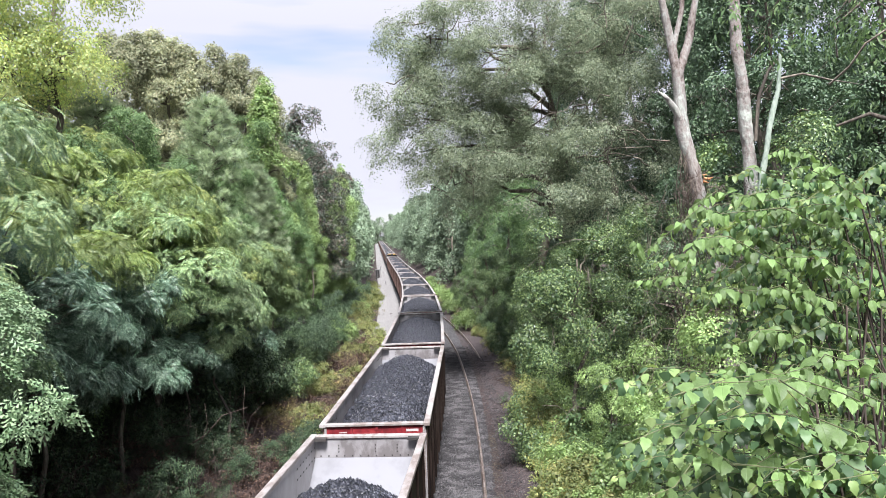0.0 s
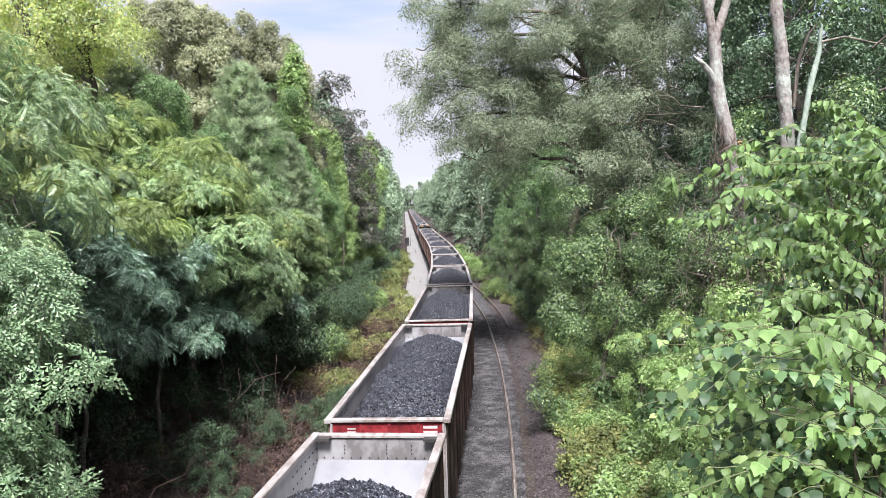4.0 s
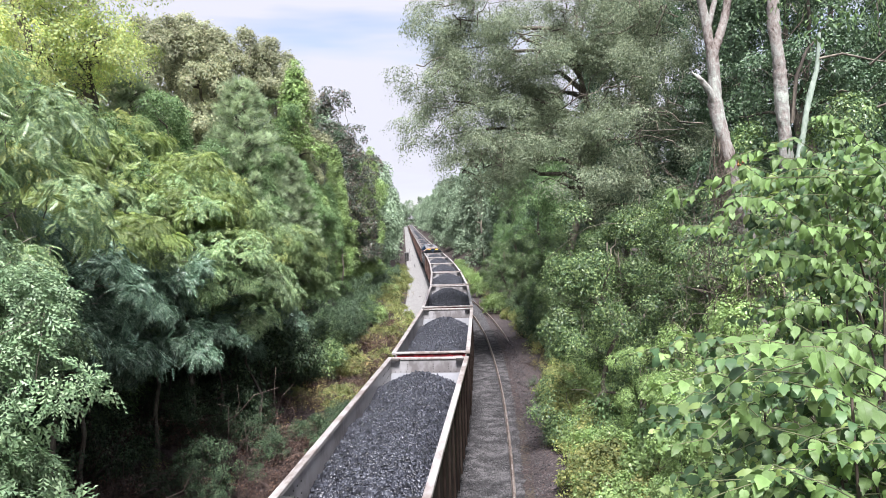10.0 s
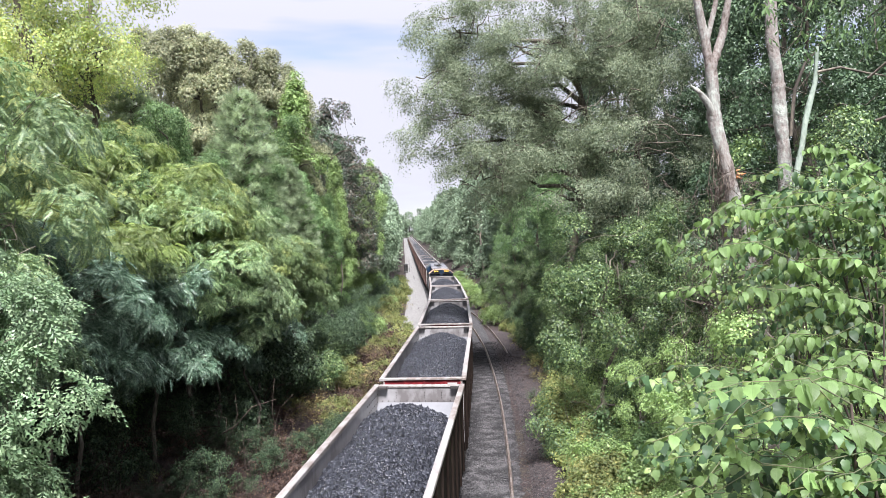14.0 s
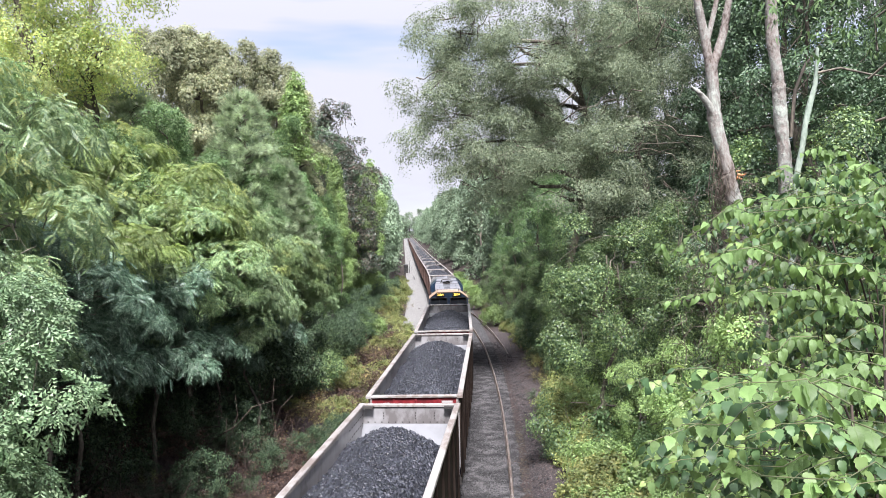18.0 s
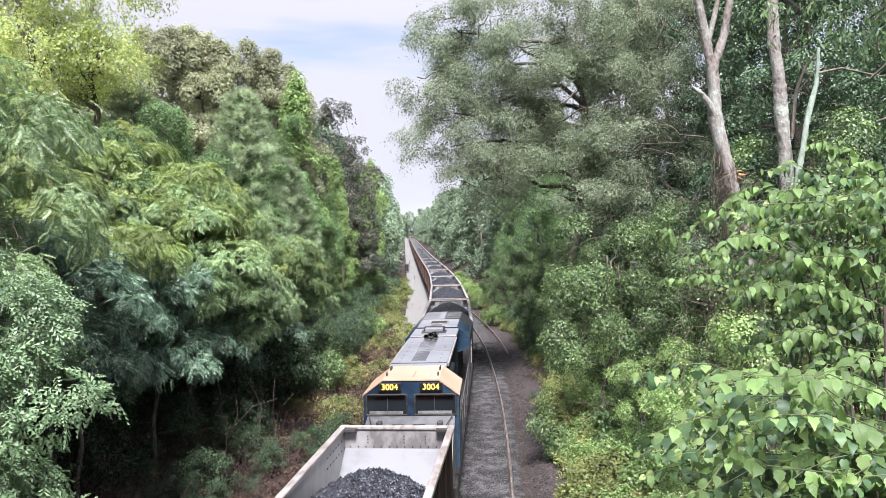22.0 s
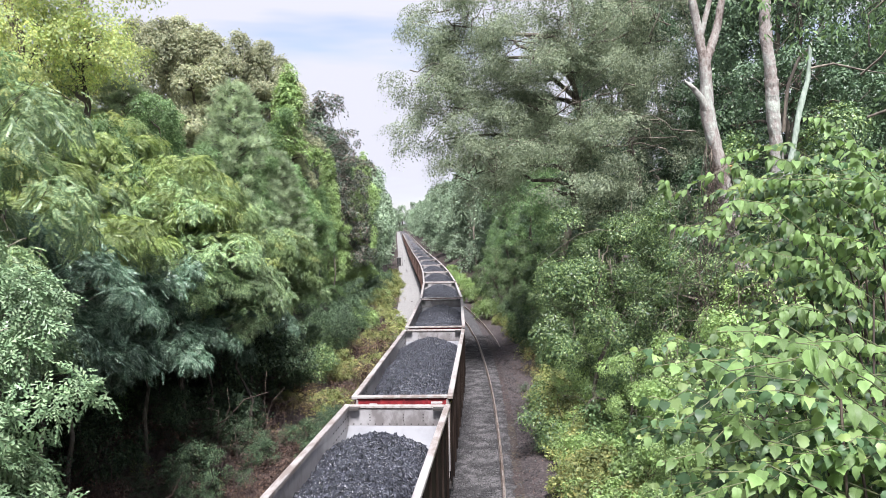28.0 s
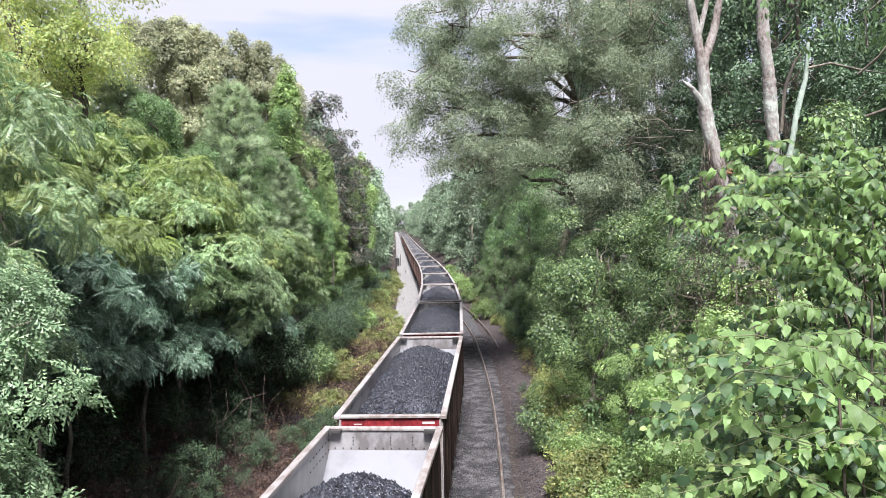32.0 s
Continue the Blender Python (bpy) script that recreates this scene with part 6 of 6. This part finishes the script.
LEAVES = [heart_leaf("leaf", 0.84, 0.25, 0.25), heart_leaf("leaf", 0.72, 0.36, 0.4), heart_leaf("leaf", 0.92, 0.16, 0.15),
          heart_leaf("leaf", 0.66, 0.30, 0.35, False), heart_leaf("leaf", 0.58, 0.45, 0.55, False), heart_leaf("leaf", 0.72, 0.20, 0.20, False)]
LEAF_V = [np.array([q.co[:] for q in me.vertices]) for me in LEAVES]
LEAF_F = np.array([p.vertices[:] for p in LEAVES[0].polygons])
SWAY = []  # branch, resting place, strength, lag


def shrub(name, label, root, rows, seed, grow=1.0, joined=False, hang=False):
    g = np.random.RandomState(seed)
    sh = tagged(new(name), label, "shrub", "shrubs close by the bridge")
    sh.matrix_basis = Matrix.Translation(root)
    root = np.array(root)
    runs = []
    for a, b, leaf, gap in rows:
        runs.append((bent(g, (g.randn() * 0.05, g.randn() * 0.05, -0.3), np.array(a) - root, 6, 0.05), np.linspace(0.014, 0.006, 6), 6))
    child("stalkwork", tubes_mesh("stalkwork", runs, M_TWIG), sh)
    for a, b, leaf, gap in rows:
        a, b = np.array(a, float), np.array(b, float)
        ln = float(np.linalg.norm(b - a))
        pts = bent(g, (0, 0, 0), b - a, 7, 0.07)
        pts[:, 2] += 0.10 * ln * np.sin(np.linspace(0, 1, 7) * math.pi)
        leaf, gap = leaf * grow, gap * (1.0 if joined else 0.46 if hang else 0.62)
        vs, fs, nv = [], [], 0
        br = child("branch", tubes_mesh("branch", [(pts, np.linspace(0.004, 0.0015, 7), 5)], M_STEM), sh)
        rest = Matrix.Translation(a - root)
        br.matrix_basis = rest
        SWAY.append((br, rest, (b - a) / ln, (0.8 + 0.4 * g.rand()) * (1.0 if leaf < 0.1 else 0.6), g.rand()))
        k = 0
        t = 0.06
        while t < 1.0:
            at = np.array([np.interp(t, np.linspace(0, 1, 7), pts[:, i]) for i in range(3)])
            d = (b - a) / ln
            side = np.cross(d, (0, 0, 1))
            side /= np.linalg.norm(side)
            way = side * (1 if k % 2 else -1) * (0.55 - 0.4 * (t > 0.96)) + d * (0.35 + 0.3 * g.rand()) + np.array([0, 0, -0.50 + 0.3 * g.randn()])
            face = Vector((-0.20, -0.55, 0.80)) + Vector(g.randn(3) * 0.50)
            if hang:
                way = side * ((0.40 if k % 2 else -0.40) + 0.15 * g.randn()) + d * (0.45 + 0.2 * g.randn()) + np.array([0, 0, -0.62 + 0.3 * g.randn()])
                face = Vector((-0.35, -0.50, 0.65)) + Vector(g.randn(3) * 0.45)
            al = Vector(way).normalized()
            face = (face - al * face.dot(al)).normalized()
            m = Matrix((al.cross(face), al, face)).transposed().to_4x4()
            s = leaf * (0.75 + 0.5 * g.rand()) * (1.0 - 0.35 * max(0, t - 0.7) / 0.3)
            m = Matrix.Translation(at + way / np.linalg.norm(way) * s * 0.3) @ m @ Matrix.Diagonal((s, s, s, 1))
            kind = g.randint(3) + (3 if hang else 0)
            if joined:
                m = np.array(m)
                vs.append(LEAF_V[kind] @ m[:3, :3].T + m[:3, 3])
                fs.append(LEAF_F + nv)
                nv += len(vs[-1])
            else:
                lf = child("leaf", LEAVES[kind], br)
                lf.matrix_basis = m
            k += 1
            t += gap / ln * (0.8 + 0.4 * g.rand())
        if joined:
            tagged(child("leaves", mesh_np("leaves", np.concatenate(vs), np.concatenate(fs), M_BIGJ, True), br), kind="stuff")
    return sh


FINE = [((2.95, 4.6, 8.85), (1.33, 4.2, 9.33), 0.088, 0.038), ((2.65, 4.4, 8.60), (1.24, 4.0, 9.10), 0.088, 0.038), ((3.15, 5.0, 9.00), (1.80, 4.6, 9.50), 0.105, 0.05),
        ((3.15, 5.0, 9.35), (2.43, 4.8, 9.75), 0.10, 0.05), ((2.75, 4.4, 9.25), (2.23, 4.2, 9.53), 0.10, 0.05), ((2.9, 4.7, 8.7), (1.9, 4.5, 9.2), 0.10, 0.05),
        ((2.9, 4.6, 8.4), (1.75, 4.3, 8.85), 0.10, 0.05), ((2.8, 4.4, 8.2), (1.8, 4.2, 8.55), 0.10, 0.05), ((3.0, 4.6, 8.55), (2.2, 4.4, 9.0), 0.10, 0.05),
        ((2.6, 4.0, 8.1), (1.62, 3.8, 8.52), 0.095, 0.05), ((3.0, 4.6, 9.0), (2.3, 4.5, 9.35), 0.10, 0.05), ((2.8, 4.3, 8.0), (2.0, 4.2, 8.25), 0.10, 0.05)]
BROAD = [((1.95, 3.1, 8.15), (0.86, 2.9, 8.50), 0.115, 0.05), ((1.90, 3.0, 8.10), (1.05, 2.75, 8.66), 0.13, 0.055), ((1.85, 2.9, 7.95), (0.84, 2.75, 8.22), 0.105, 0.05),
         ((1.75, 2.75, 7.88), (0.86, 2.65, 8.08), 0.105, 0.05), ((2.1, 3.3, 8.25), (1.25, 3.1, 8.45), 0.105, 0.05), ((2.0, 3.1, 7.95), (1.1, 3.0, 8.25), 0.105, 0.05),
         ((1.9, 2.9, 7.75), (1.0, 2.85, 7.98), 0.10, 0.05), ((2.2, 3.4, 8.1), (1.5, 3.2, 8.25), 0.10, 0.05), ((2.1, 3.2, 7.8), (1.45, 3.1, 8.0), 0.10, 0.05), ((1.95, 2.95, 7.9), (1.35, 2.8, 8.2), 0.105, 0.05),
         ((2.3, 3.5, 8.35), (1.7, 3.35, 8.55), 0.11, 0.06)]
g = np.random.RandomState(90)


def more(n, x0, x1, y0, y1, z0, z1, leaf, gap, reach):
    """Further branches of a thicket, all reaching out towards the line."""
    res = []
    for i in range(n):
        b = np.array([x0 + (x1 - x0) * g.rand(), y0 + (y1 - y0) * g.rand(), z0 + (z1 - z0) * g.rand()])
        a = b + np.array([1.0, 0.2 + 0.2 * g.rand(), -0.42 + 0.2 * g.randn()]) * reach * (0.8 + 0.4 * g.rand())
        res.append((tuple(a), tuple(b), leaf * (0.9 + 0.2 * g.rand()), gap))
    return res


def low_far(rows):
    """Lowers the branches that reach less far towards the line."""
    return [((a[0], a[1], a[2] - 0.32 * (b[0] - 0.9)), (b[0], b[1], b[2] - 0.32 * (b[0] - 0.9)), leaf, gap) for a, b, leaf, gap in rows]


TALL = "tall shrub with rows of heart-shaped leaves on arching stems"
WIDE = "shrub with big light green leaves close by the bridge"
shrub("tall_shrub", TALL, (3.5, 4.6, ground_z(3.5, 4.6)), FINE, 81, 0.70, hang=True)
shrub("tall_shrub", TALL, (4.3, 5.4, ground_z(4.3, 5.4)), more(100, 1.85, 3.3, 4.5, 5.6, 7.9, 9.6, 0.098, 0.021, 0.9), 83, 0.62, True, True)
shrub("broad_leaf_shrub", WIDE, (2.7, 3.2, ground_z(2.7, 3.2)), BROAD, 82, 0.58)
shrub("broad_leaf_shrub", WIDE, (3.1, 3.7, ground_z(3.1, 3.7)), low_far(more(120, 0.92, 2.1, 2.7, 3.7, 7.70, 8.55, 0.108, 0.034, 0.7)), 84, 0.55, True)


# ---- what moves ----
GONE_T = [0.0, 6.0, 9.0, 13.0, 19.0, 20.6, 28.0, 31.9, 32.0]
GONE_S = [0.0, 53.1, 79.5, 114.9, 167.7, 181.6, 247.0, 280.9, 281.75]
GUST_T = [0, 1, 2, 3, 4.5, 6, 7.5, 9, 11, 13, 14.5, 17, 19, 20, 21, 22, 23, 24.5, 26, 28, 30, 31, 32]
GUST_A = [11, 10, 9, 6, 2, 0.6, 0, 0, 5, 9.8, 12, 12.5, 13.5, 13.9, 12, 10.2, 6, 1, 0, 0.2, 0.5, -0.5, -1]


def on_rails(s, half):
    """The pose of a vehicle whose middle is s metres along the line, standing on its two trucks."""
    ax, ay = on_line(s - half)
    bx, by = on_line(s + half)
    ga, gb = float(grade(ay)), float(grade(by))
    return pose((ax + bx) / 2, (ay + by) / 2, (ga + gb) / 2, math.degrees(math.atan2(gb - ga, by - ay)), 0, math.degrees(math.atan2(by - ay, bx - ax)) - 90)


def motions():
    for thing, s in cars:
        half = 6.3 if thing is loco else 5.75
        walk(thing, [(t, on_rails(s - float(np.interp(t, GONE_T, GONE_S)), half)) for t in np.arange(0, 32.01, 1.0)])
    for br, rest, d, force, lag in SWAY:
        axis = Vector((-d[1], d[0], 0)).normalized()
        rows = []
        for t in np.arange(0, 32.01, 0.5):
            a = -float(np.interp(t, GUST_T, GUST_A)) * force + 1.3 * math.sin(5.1 * t + 6.3 * lag) + 0.8 * math.sin(8.3 * t + 11 * lag)
            b = 1.4 * math.sin(4.3 * t + 4 * lag)
            rows.append((t, rest @ Matrix.Rotation(radians(-a), 4, axis) @ Matrix.Rotation(radians(b), 4, 'Z')))
        walk(br, rows)
    for i, th in enumerate(LITHE):
        for o in th.children:
            if o.name.startswith("crown"):
                walk(o, [(t, pose(0, 0, 0, 0.35 * math.sin(1.9 * t + 1.7 * i) + 0.2 * math.sin(4.7 * t + i), 0.4 * math.sin(2.3 * t + 2.1 * i), 0)) for t in np.arange(0, 32.01, 0.5)])


motions()
